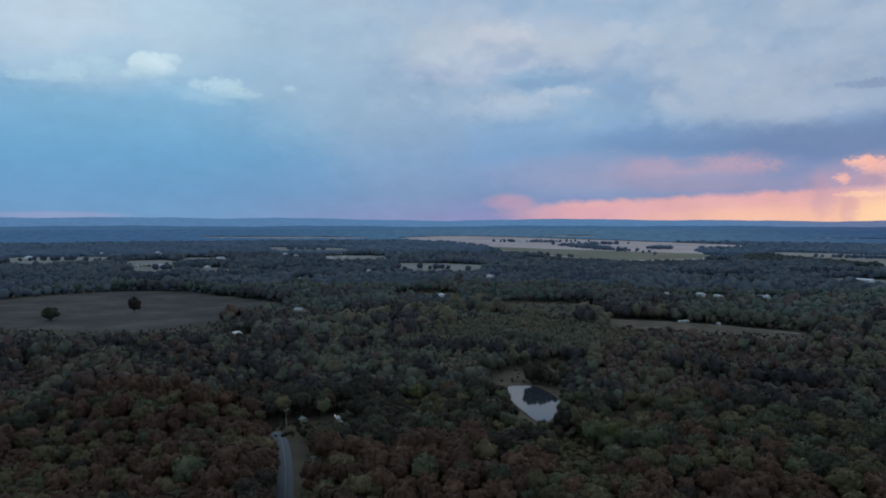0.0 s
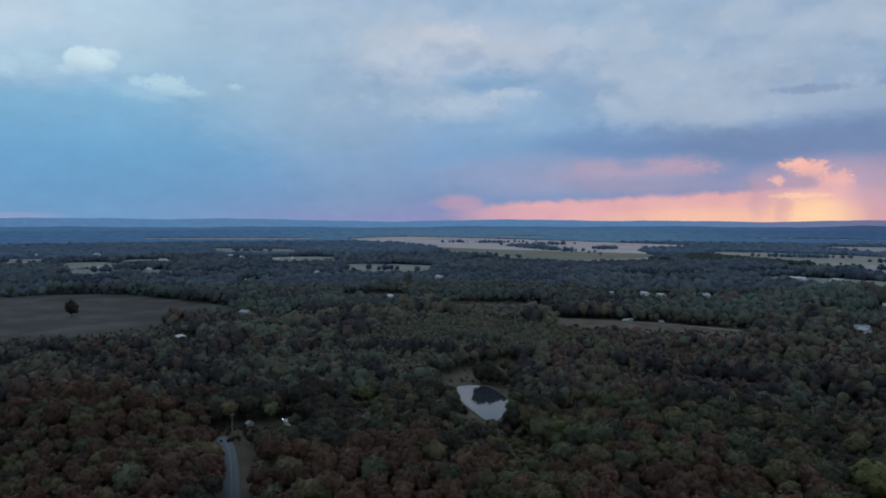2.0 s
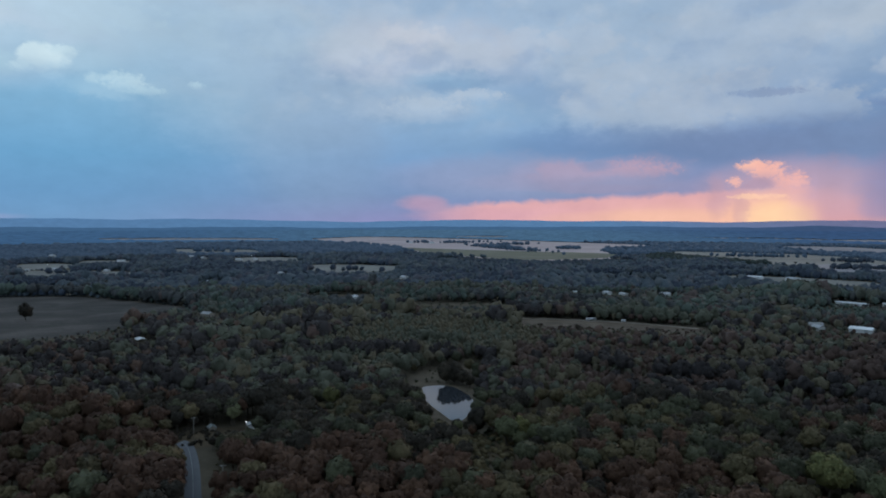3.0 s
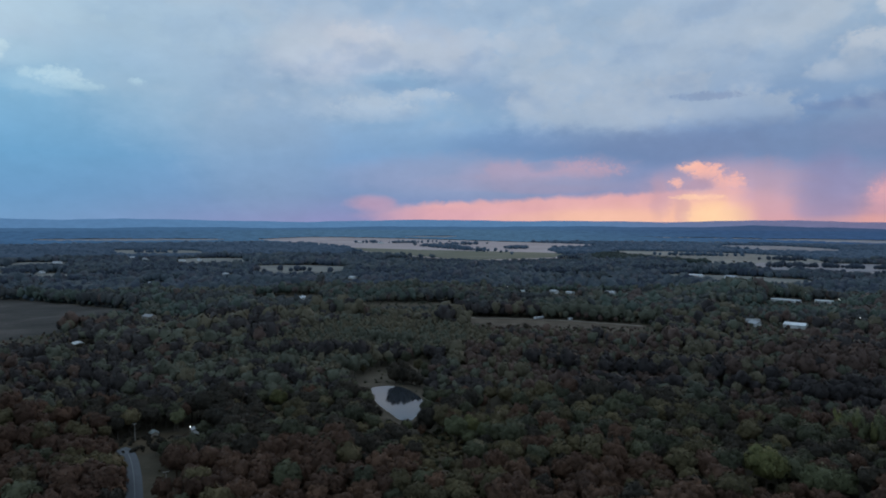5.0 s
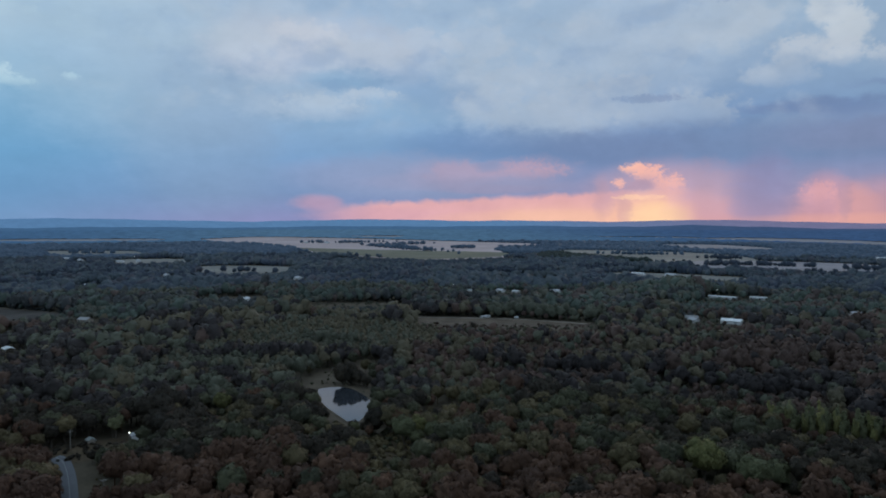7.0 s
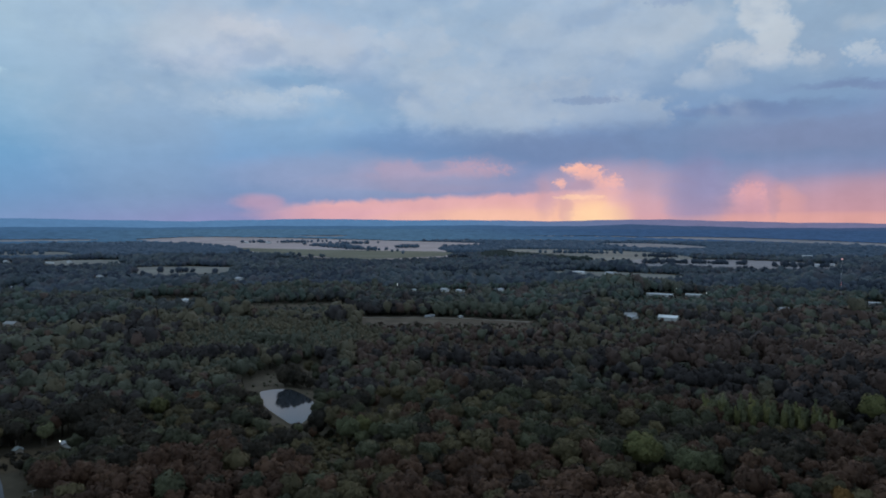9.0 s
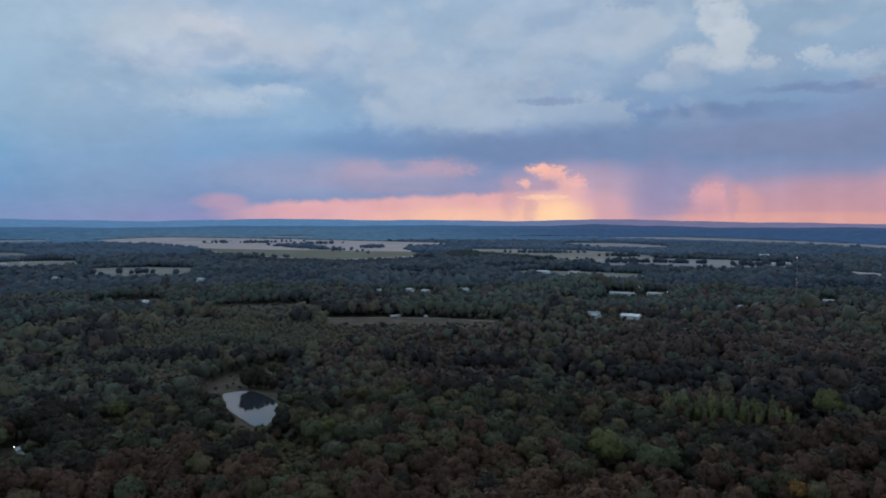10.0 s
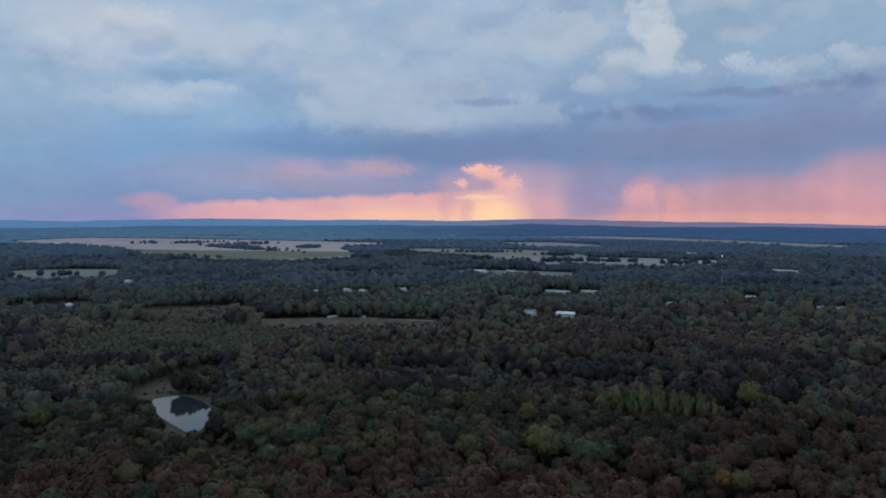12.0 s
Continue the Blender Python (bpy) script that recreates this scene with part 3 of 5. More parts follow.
open_land("field", ((-110, 1680), (0, 1690), (90, 1630), (105, 1520), (30, 1440), (-80, 1470)), 0.4, DULLFIELD, "small tan field", rough=3)
open_land("field", [polar(a, r) for a, r in ((27, 3930), (31, 3910), (35, 3880), (38, 3760), (38, 3660), (34, 3790), (30, 3830), (27, 3860))], 0.9, PALEFIELD, "thin pale field on the far plain", rough=6)
for strip in (((-800, 1800), (-700, 1800), (-640, 1650), (-720, 1600)), ((-680, 1560), (-560, 1570), (-450, 1490), (-480, 1420), (-630, 1440)), ((-700, 1930), (-570, 1900), (-550, 1770), (-660, 1750))):
    open_land("field", strip, 0.4, DULLFIELD, "small tan field beside the village", rough=3)
open_land("field", ((-1190, 1930), (-985, 1980), (-880, 1860), (-900, 1660), (-1080, 1700)), 0.4, DULLFIELD, "pale field beside a white barn", rough=4)
open_land("field", ((-660, 2640), (-380, 2540), (-320, 2330), (-560, 2350)), 0.4, DULLFIELD, "pale field strip", rough=5)
open_land("field", ((-1250, 3700), (-760, 3750), (-420, 3720), (-440, 3560), (-800, 3520), (-1200, 3540)), 0.8, PALEFIELD, "thin pale field on the far plain", rough=6)
open_land("field", ((560, 3900), (830, 3850), (800, 3700), (600, 3740)), 0.9, PALEFIELD, "thin pale field on the far plain", rough=6)
open_land("field", ((-340, 2020), (-170, 2020), (-140, 1850), (-260, 1790)), 0.4, DULLFIELD, "pale yard", rough=3)
open_land("yard", ((-64, 1015), (10, 1020), (25, 960), (-60, 955)), 0.2, BANK, "bare yard by a low roof", rough=2)
open_land("yard", ((-90, 349), (-82, 362), (-66, 370), (-54, 366), (-60, 352), (-66, 340), (-78, 338)), 0.06, SCRUB, "trodden yard at the end of the road", rough=0.6)


def ribbon(name, line, width, lift, mat, label, category):
    """A strip of even width along a line on the ground."""
    line = np.array(line, float)
    t = np.gradient(line, axis=0)
    t /= np.linalg.norm(t, axis=1)[:, None]
    side = np.stack([-t[:, 1], t[:, 0]], 1) * width / 2
    a, b = line + side, line - side
    p = np.concatenate([a, b])
    v = np.column_stack([p, ground_z(p[:, 0], p[:, 1]) + lift])
    low = v.copy()
    low[:, 2] -= lift + 0.05
    n = len(line)
    i = np.arange(n - 1)
    tri = [np.stack([i, i + n, i + 1], 1), np.stack([i + 1, i + n, i + n + 1], 1)]
    for s in (0, n):
        tri += [np.stack([i + s, i + s + 1, i + s + 2 * n], 1), np.stack([i + s + 1, i + s + 1 + 2 * n, i + s + 2 * n], 1)]
    return tagged(new(name, mesh_of(name, np.concatenate([v, low]), np.concatenate(tri), mat)), label, category, kind="structure")


def bend(points, n=40):
    p = np.array(points, float)
    t = np.linspace(0, 1, len(p))
    c = [np.polyfit(t, p[:, k], 3) for k in (0, 1)]
    u = np.linspace(0, 1, n)
    return np.stack([np.polyval(c[0], u), np.polyval(c[1], u)], 1)


lane = bend(((-35, 130), (-43, 170), (-49, 205), (-56, 238), (-62, 271), (-69, 303), (-76.5, 327), (-80, 337), (-85, 346)))
open_land("gravel", ((-85, 348), (-77, 349), (-69, 344), (-72, 338), (-77, 337)), 0.1, SCRUB, "trodden apron at the end of the road", "gravel", 0.4)
ribbon("road", lane, 6.4, 0.14, ASPHALT, "worn grey country road with no markings at its edges", "road")
ribbon("track", bend(((168, 762), (185, 752), (218, 743), (254, 728), (294, 700), (340, 660))), 9, 0.16, TRACK, "pale grass track along the clearing", "track")
ribbon("road_line", lane + (0.15, 0), 0.26, 0.155, PAINT, "faded pale centre line", "road line")
OPEN.append(np.concatenate([lane + (-7.0, 0), (lane + (9.0, 0))[::-1]]))

POND = rounded(((43.5, 453), (56, 455), (64, 446), (70, 416), (62, 384), (53, 371), (46.5, 391), (41.5, 416), (41.5, 440)), 8)
OPEN.append(POND)
sheet("water", POND, 0.12, WATER, "still pond that mirrors the dusk sky", "pond")
mid = POND.mean(0)
out = [np.column_stack([mid + (POND - mid) * k, np.full(len(POND), z)]) for k, z in ((0.985, 0.05), (1.02, 0.5), (1.06, 0.62), (1.12, 0.0))]
n = len(POND)
i = np.array([q * n + c for q in range(3) for c in range(n)])
j = np.array([q * n + (c + 1) % n for q in range(3) for c in range(n)])
tagged(new("bank", mesh_of("bank", np.concatenate(out), np.concatenate([np.stack([i, j, i + n], 1), np.stack([j, j + n, i + n], 1)]), BANK, True)),
       "low earthen rim of the pond", "bank", kind="structure")

# buildings: kind, place, turn, size along and across, height of the eaves
SITES = (("barn", -1112, 1872, 60, 42, 18, 5), ("house", -640, 1590, 20, 18, 9, 3), ("house", -690, 1570, 70, 14, 9, 3), ("house", -597, 1872, 10, 20, 10, 3.5),
         ("house", -520, 1540, 50, 14, 9, 3), ("house", -271, 1927, 80, 26, 11, 4), ("house", -310, 1905, 15, 16, 9, 3), ("shed", -252, 1246, 75, 30, 8, 2.8),
         ("shed", -3, 976, 85, 24, 9, 2.8), ("house", 87, 1283, 60, 16, 10, 3.5), ("frame", -192, 649, 60, 11, 7, 3), ("cottage", -168, 816, 40, 14, 9, 3),
         ("hut", -74, 365, 65, 3.6, 3.2, 1.6), ("cabin", -55, 368, 75, 4.6, 3, 2.4),
         ("house", 364, 983, 65, 12, 8, 3), ("shed", 384, 970, 70, 12, 7, 2.6), ("house", 440, 954, 50, 14, 8, 3), ("hut", 318, 991, 30, 6, 6, 3),
         ("barn", 487, 620, 52, 20, 12, 3.6), ("cottage", 463, 655, 30, 13, 9, 3), ("house", 455, 640, 80, 10, 8, 3), ("shed", 627, 818, 55, 36, 9, 3),
         ("shed", 668, 797, 50, 21, 8, 3), ("shed", 730, 1206, 50, 26, 12, 4), ("house", 769, 1152, 65, 22, 11, 4), ("house", 661, 632, 20, 11, 8, 3),
         ("house", 728, 528, 10, 9, 8, 3.2), ("shed", 746, 516, 55, 15, 7, 2.6), ("house", 752, 555, 30, 9, 7, 3), ("cottage", 803, 505, 20, 11, 8, 3), ("shed", 817, 640, 45, 14, 7, 3),
         ("cottage", 790, 520, 45, 9, 7, 3), ("shed", 1339, 1195, 40, 22, 10, 4), ("shed", 1410, 1215, 50, 16, 8, 3.5), ("house", 1300, 1240, 30, 14, 10, 3.5),
         ("shed", 340, 3150, 80, 40, 16, 5), ("shed", 250, 3200, 80, 30, 14, 5), ("shed", -1050, 2150, 60, 22, 10, 4), ("house", -880, 2160, 30, 18, 11, 4),
         ("house", -420, 2000, 60, 18, 10, 3.5), ("house", -470, 2080, 20, 16, 10, 3.5), ("house", -150, 1420, 60, 14, 9, 3.2), ("shed", 1650, 1500, 50, 26, 12, 4))
# single trees that stand out of the woods: place and half width
SHOWN = ((181, 246, 8), (195, 233, 8), (203, 230, 6), (219, 182, 4), (325, 252, 7), (78, 328, 9), (-15, 400, 5), (-52, 286, 4), (264, 283, 8), (277, 279, 9), (288, 268, 9), (295, 256, 8))
THIN = []  # young growth before each yard: middle, direction, half width, length
for kind_, sx, sy, turn_, along, across, eaves in SITES:
    r_ = math.hypot(sx, sy)
    a_ = np.linspace(0, 6.283, 14, endpoint=False)
    yard = np.stack([sx + np.cos(a_) * (along * 0.62 + 2), sy + np.sin(a_) * (along * 0.62 + 2)], 1)
    OPEN.append(yard)
    THIN.append((sx, sy, along * 0.55 + 6, min(300, r_ * (16 - eaves) / H + 10)))


THIN += [(-300, 690, 80, 110), (-430, 685, 90, 90), (480, 1870, 260, 260), (830, 2050, 150, 200), (230, 2350, 90, 240), (40, 430, 12, 46), (106, 374, 10, 26), (60, 302, 13, 30), (52, 366, 15, 38), (262, 690, 92, 190), (120, 866, 75, 80), (-20, 1430, 90, 100), (-560, 1440, 100, 110), (-690, 1600, 70, 110), (1040, 1450, 160, 120), (1230, 1130, 170, 100),
         (-430, 2330, 110, 170), (-990, 1680, 110, 120)]


for sx, sy, half in SHOWN:
    OPEN.append(np.array([(sx + math.cos(q) * (half - 1), sy + math.sin(q) * (half - 1)) for q in np.arange(0, 6.28, 0.5)]))


def near_edges():
    """For each far field, the distance of its nearer edge along every bearing."""
    out = []
    for line in FIELDS:
        p = np.concatenate([line + (np.roll(line, -1, 0) - line) * k for k in np.linspace(0, 1, 12, endpoint=False)])
        az, r = np.degrees(np.arctan2(p[:, 0], p[:, 1])), np.hypot(p[:, 0], p[:, 1])
        grid = np.arange(az.min(), az.max(), 0.4)
        if r.min() > 900 and len(grid) > 1:
            out.append((grid, np.array([r[np.abs(az - g) < 0.45].min() for g in grid])))
    return out


def growth(x, y):
    """Share of full height: young trees stand before the yards."""
    k = np.ones(len(x))
    for sx, sy, half, long in THIN:
        r = math.hypot(sx, sy)
        ux, uy = sx / r, sy / r
        along = r - (x * ux + y * uy)
        off = np.abs(x * uy - y * ux)
        k = np.where((along > -0.35 * half) & (along > -8) & (along < long) & (off < half), np.minimum(k, 0.25 + 0.55 * np.clip(along / long, 0, 1)), k)
    r, az = np.hypot(x, y), np.degrees(np.arctan2(x, y))
    for grid, edge in NEAR_EDGES:
        ahead = np.interp(az, grid, edge) - r
        long = np.clip(r * 0.06, 70, 200)
        k = np.where((az > grid[0]) & (az < grid[-1]) & (ahead > -5) & (ahead < long), np.minimum(k, 0.22 + 0.7 * np.clip(ahead / long, 0, 1)), k)
    for sx, sy, half in SHOWN:
        r = math.hypot(sx, sy)
        along, off = r - (x * sx + y * sy) / r, np.abs(x * sy - y * sx) / r
        k = np.where((along > 0) & (along < 34) & (off < half + 4), np.minimum(k, 0.62), k)
    return k


NEAR_EDGES = near_edges()

# ---- trees ----
G = (1 + 5 ** 0.5) / 2
ICO_V = np.array([(-1, G, 0), (1, G, 0), (-1, -G, 0), (1, -G, 0), (0, -1, G), (0, 1, G), (0, -1, -G), (0, 1, -G), (G, 0, -1), (G, 0, 1), (-G, 0, -1), (-G, 0, 1)])
ICO_V /= np.linalg.norm(ICO_V[0])
ICO_T = np.array([int(c, 16) for c in "0b505101707a0ab1595b4ba2a76718394342326368389495" "24b62a867981"]).reshape(-1, 3)


def leafy(rng, lobes, leaves, leaf, R, zc, rise, tall=1.0, pith=0.86, knobby=0, spread=0.0):
    """A crown: rounded boughs round a core, each wrapped in loose sprays of leaves. Corners, triangles, normals."""
    V, T, N, n = [], [], [], 0
    mid, squash = np.array((0, 0, zc)), np.array((1, 1, 0.88 * tall))
    for k in range(lobes):
        if k == 0:
            c, r = mid, R * (0.84 if lobes > 1 else 0.95)
        else:
            a, u = k * 2.4 + rng.normal(0, 0.35), 0.95 - 1.35 * (k - 0.5) / max(1, lobes - 1) + rng.normal(0, 0.08)
            w = math.sqrt(max(0, 1 - min(1, u * u)))
            c = np.array((math.cos(a) * w, math.sin(a) * w, u * rise / R)) * R * rng.uniform(0.55, 0.72) + mid
            r = R * (rng.uniform(0.24, 0.37) if lobes > 12 else rng.uniform(0.3, 0.44))
        away = (c - mid) / R
        core = ICO_V * r * pith * rng.uniform(0.86 - 0.16 * knobby, 1.12 + 0.16 * knobby, (12, 1)) * squash + c
        tris = ICO_T if k == 0 and lobes > 2 else ICO_T[ICO_V[ICO_T].mean(1)[:, 2] > -0.6]
        V.append(core), T.append(tris + n), N.append(ICO_V + 0.7 * away)
        n += 12
        many = (2 * leaves if lobes < 3 else leaves) if k else int(leaves * 1.4)
        if many:
            d = rng.normal(0, 1, (many, 3)) + 1.1 * away
            d[:, 2] = np.where(d[:, 2] < -0.4, -d[:, 2], d[:, 2])
            d /= np.linalg.norm(d, axis=1)[:, None]
            p = c + d * r * rng.uniform(0.86, 1.14, (many, 1)) * squash
            face = d + rng.normal(0, 0.15, (many, 3))
            e1 = np.cross(face, rng.normal(0, 1, (many, 3)))
            e1 /= np.linalg.norm(e1, axis=1)[:, None]
            e2 = np.cross(face, e1)
            e2 /= np.linalg.norm(e2, axis=1)[:, None]
            s = leaf * rng.uniform(0.55, 1.25, (many, 1))
            q = np.stack([p + e1 * s * 0.62, p + e2 * s * rng.uniform(0.4, 0.7, (many, 1)) - e1 * s * 0.3, p - e2 * s * rng.uniform(0.4, 0.7, (many, 1)) - e1 * s * 0.3], 1)
            V.append(q.reshape(-1, 3)), T.append(n + np.arange(3 * many).reshape(-1, 3))
            N.append(np.repeat(d + 0.7 * away + rng.normal(0, 0.34, (many, 3)), 3, 0))
            n += 3 * many
    N = np.concatenate(N) + (0, 0, spread)
    return np.concatenate(V), np.concatenate(T), N / np.linalg.norm(N, axis=1)[:, None]


def tube(p0, p1, r0, r1, n=6):
    """A tapered limb."""
    p0, p1 = np.array(p0, float), np.array(p1, float)
    d = (p1 - p0) / np.linalg.norm(p1 - p0)
    u = np.cross(d, (0.3, 0.9, 0.1))
    u /= np.linalg.norm(u)
    w = np.cross(d, u)
    a = np.arange(n) * 2 * np.pi / n
    ring = np.cos(a)[:, None] * u + np.sin(a)[:, None] * w
    i = np.arange(n)
    j = (i + 1) % n
    V = np.concatenate([p0 + ring * r0, p1 + ring * r1, [p1]])
    T = np.concatenate([np.stack([i, j, i + n], 1), np.stack([j, j + n, i + n], 1), np.stack([i + n, j + n, np.full(n, 2 * n)], 1)])
    return V, T


def merged(pieces):
    V, T, n = [], [], 0
    for v, t in pieces:
        V.append(v), T.append(t + n)
        n += len(v)
    return np.concatenate(V), np.concatenate(T)


def trunk_of(rng, zc, R, lean=0.4):
    top = np.array((rng.normal(0, lean), rng.normal(0, lean), zc))
    fork = top * (1, 1, 0.45)
    parts = [tube((0, 0, -0.4), fork, 0.42, 0.3), tube(fork, top, 0.3, 0.12)]
    for k in range(4):
        a = k * 1.6 + rng.random()
        parts.append(tube(fork + (0, 0, 0.4 * k), (math.cos(a) * R * 0.6, math.sin(a) * R * 0.6, zc * rng.uniform(0.75, 1.05)), 0.16, 0.05, 5))
    return merged(parts)


def tree(name, rng, crown, mat, bark, label, category, group, m, zc, R):
    """One tree: Empty at its foot, trunk with limbs, crown of leaves."""
    base = new(name)
    base.matrix_basis = m
    for part_name, (v, t, *nrm), mt in (("trunk", trunk_of(rng, zc, R), bark), ("crown", crown, mat)):
        ob = new(part_name, mesh_of(part_name, v, t, mt, True, *nrm))
        ob.parent = base
    return tagged(base, label, category, group)


def place(x, y, size, turn, sink=0.0):
    return Matrix.LocRotScale((x, y, float(ground_z(x, y)) - sink), Euler((0, 0, turn)), (size, size, size))


rng = np.random.default_rng(11)


def spots(step, r0, r1, az0=-34.5, az1=62.5, jitter=0.42):
    """Uneven planting over a sector of the plain, clear of the open land."""
    lim = r1 + step
    gx, gy = np.meshgrid(np.arange(-lim, lim, step), np.arange(-240, lim, step * 0.87))
    gx = gx + (np.arange(gx.shape[0]) % 2)[:, None] * step / 2
    x = (gx + rng.uniform(-jitter, jitter, gx.shape) * step).ravel()
    y = (gy + rng.uniform(-jitter, jitter, gx.shape) * step).ravel()
    r, az = np.hypot(x, y), np.degrees(np.arctan2(x, y))
    ok = (r >= r0) & (r < r1) & (az > az0) & (az < az1)
    x, y = x[ok], y[ok]
    free = np.ones(len(x), bool)
    for line in OPEN:
        lo, hi = line.min(0), line.max(0)
        near = (x > lo[0]) & (x < hi[0]) & (y > lo[1]) & (y < hi[1])
        free[near] &= ~inside(line, x[near], y[near])
    return x[free], y[free]


def patches(x, y, scale, k):
    """Smooth uneven field from -1 to 1."""
    u, v = x / scale, y / scale
    return (np.sin(u * 1.3 + 1.7 * k + np.sin(v * 0.9 + k)) + np.sin(v * 1.7 - 0.6 * u + 2.3 * k + np.sin(u * 1.1)) + np.sin((u + v) * 2.3 + k)) / 3


KINDS = ("russet", "green", "olive", "dark")


def stands(x, y, wide, k):
    """A woodland of stands with ragged borders: a few fixed random numbers for the stand that each spot lies in."""
    u = x / wide + 0.5 * patches(x, y, wide * 0.45, k) + k
    v = y / wide * 0.8 + 0.5 * patches(y, x, wide * 0.5, k + 2)
    cell = np.floor(u) * 127.1 + np.floor(v) * 311.7
    return [np.modf(np.abs(np.sin(cell + j * 74.7 + k)) * 4375.85)[0] for j in (1, 2, 3, 4)]


def species(x, y):
    """Which kind grows where: rusty oaks on the knoll and nearest the road, greener thickets on the middle ground."""
    r, az = np.hypot(x, y), np.degrees(np.arctan2(x, y))
    edge = r + 14 * patches(x, y, 30, 6)
    slope = np.interp(az, (-35, -13, -6), (620, 345, 300))
    front = np.interp(az, (-14, -6, 0, 45, 55), (345, 335, 296, 292, 400))
    rust, olive, dark = np.full(len(x), 0.10), np.full(len(x), 0.22), np.full(len(x), 0.28)
    for where, a, b, c in (((edge < front), 0.8, 0.12, 0.04), ((az < -11) & (edge < slope), 0.64, 0.2, 0.08),
                           ((az < -3) & (edge > slope) & (r < 740), 0.05, 0.06, 0.72), ((az > -12) & (az < 14) & (r > 430) & (r < 1000), 0.05, 0.36, 0.22),
                           ((az > 8) & (edge > front) & (edge < 425), 0.14, 0.26, 0.34), ((az > 13) & (edge > 425) & (edge < 660), 0.62, 0.12, 0.16),
                           ((az > 13) & (edge > 660) & (r < 900), 0.3, 0.2, 0.25), ((r > 1300), 0.06, 0.15, 0.42)):
        rust, olive, dark = np.where(where, a, rust), np.where(where, b, olive), np.where(where, c, dark)
    near = np.median(r)
    own = np.array(stands(x, y, np.interp(near, (300, 1500), (34, 130)), 3))
    weight = np.stack([rust, np.clip(1 - rust - olive - dark, 0.05, 1), olive, dark])
    weight *= np.exp(np.interp(near, (250, 500), (3.0, 3.6)) * (own - 0.5))
    shore = np.hypot(x - 48, y - 402) < 52
    weight = np.where(shore, np.array((0.04, 0.3, 0.1, 0.56))[:, None], weight)
    share = np.cumsum(weight / weight.sum(0), 0)
    k = (rng.random(len(x)) > share[:3]).sum(0)
    return k


def stand(name, x, y, size, models, mat, label, stretch=None):
    """Woods too many to count: one mesh of whole trees."""
    V, T, N, S, n = [], [], [], [], 0
    pick = rng.integers(0, len(models), len(x))
    turn = rng.uniform(0, 6.283, len(x))
    high = rng.uniform(0.82, 1.2, len(x)) if stretch is None else stretch
    shade = np.clip(0.45 + 0.2 * patches(x, y, 55, 3) + 0.3 * patches(x, y, 170, 9) + rng.normal(0, 0.14, len(x)), 0, 1)
    z = ground_z(x, y)
    for k, (v, t, nrm) in enumerate(models):
        w = np.flatnonzero(pick == k)
        if not len(w):
            continue
        c, sn = np.cos(turn[w])[:, None], np.sin(turn[w])[:, None]
        sz = size[w][:, None]
        P = np.stack([(v[:, 0] * c - v[:, 1] * sn) * sz + x[w][:, None], (v[:, 0] * sn + v[:, 1] * c) * sz + y[w][:, None],
                      v[:, 2] * sz * high[w][:, None] + z[w][:, None]], 2)
        V.append(P.reshape(-1, 3))
        N.append(np.stack([nrm[:, 0] * c - nrm[:, 1] * sn, nrm[:, 0] * sn + nrm[:, 1] * c, np.tile(nrm[:, 2], (len(w), 1))], 2).reshape(-1, 3))
        T.append((t[None] + (np.arange(len(w)) * len(v))[:, None, None] + n).reshape(-1, 3))
        S.append(np.repeat(shade[w], len(v)))
        n += len(w) * len(v)
    if V:
        tagged(new(name, mesh_of(name, np.concatenate(V), np.concatenate(T), mat, True, np.concatenate(N), np.concatenate(S))), label, "woods", kind="stuff")


def with_trunk(c, zc):
    v, t = tube((0, 0, -0.5), (0, 0, zc), 0.35, 0.15, 3)
    nrm = v * (1, 1, 0) + (0, 0, 0.01)
    return np.concatenate([c[0], v]), np.concatenate([c[1], t + len(c[0])]), np.concatenate([c[2], nrm / np.linalg.norm(nrm, axis=1)[:, None]])


NEAR = {k: [leafy(np.random.default_rng(50 + 7 * i + j), 15, 27, 0.85, 4.9, 8.0, 5.0, 1.2, 0.9) for j in range(5)] for i, k in enumerate(KINDS)}
EDGE = [with_trunk(leafy(np.random.default_rng(90 + j), 6, 12, 1.4, 5.2, 7.6, 5.4, 1.3, 0.9, 0.3, 0.3), 9) for j in range(10)]
MID = [with_trunk(leafy(np.random.default_rng(100 + j), 3, 5, 1.7, 5.4, 7.4, 5.6, 1.3, 0.92, 0.6, 0.5), 8) for j in range(12)]
LOW = [leafy(np.random.default_rng(120 + j), 1, 2, 2.8, 7.2, 6.0, 5, 1.05, 0.92, 0.8, 0.8) for j in range(12)]
CLUMP = [leafy(np.random.default_rng(140 + j), 1, 0, 1, 11.0, 3.5, 5, 0.85, 0.92, 0.8, 0.8) for j in range(8)]
SAPLING = [with_trunk(leafy(np.random.default_rng(160 + j), 1, 8, 1.3, 2.4, 5.4, 3.6, 2.3, 0.85), 5) for j in range(8)]
BUSH = [leafy(np.random.default_rng(180 + j), 5, 12, 1.6, 5.0, 2.6, 4.0, 0.9, 0.9, 0.4) for j in range(8)]
SPECIES = {"russet": ("oak_tree", "oak tree with thinning rust-brown autumn leaves"), "green": ("elm_tree", "broad dark green tree in the woods"),
           "olive": ("hickory_tree", "olive-green tree turning yellow in the woods"), "dark": ("cedar_tree", "dense blackish-green tree in the woods")}

THICKET = rounded(((-75, 520), (-30, 600), (20, 690), (90, 720), (165, 640), (150, 560), (110, 530), (60, 540), (25, 500), (-20, 480)), 6)
PLANTATION = rounded(((880, 1980), (980, 2120), (1040, 1700), (960, 1560), (760, 1780)), 6)


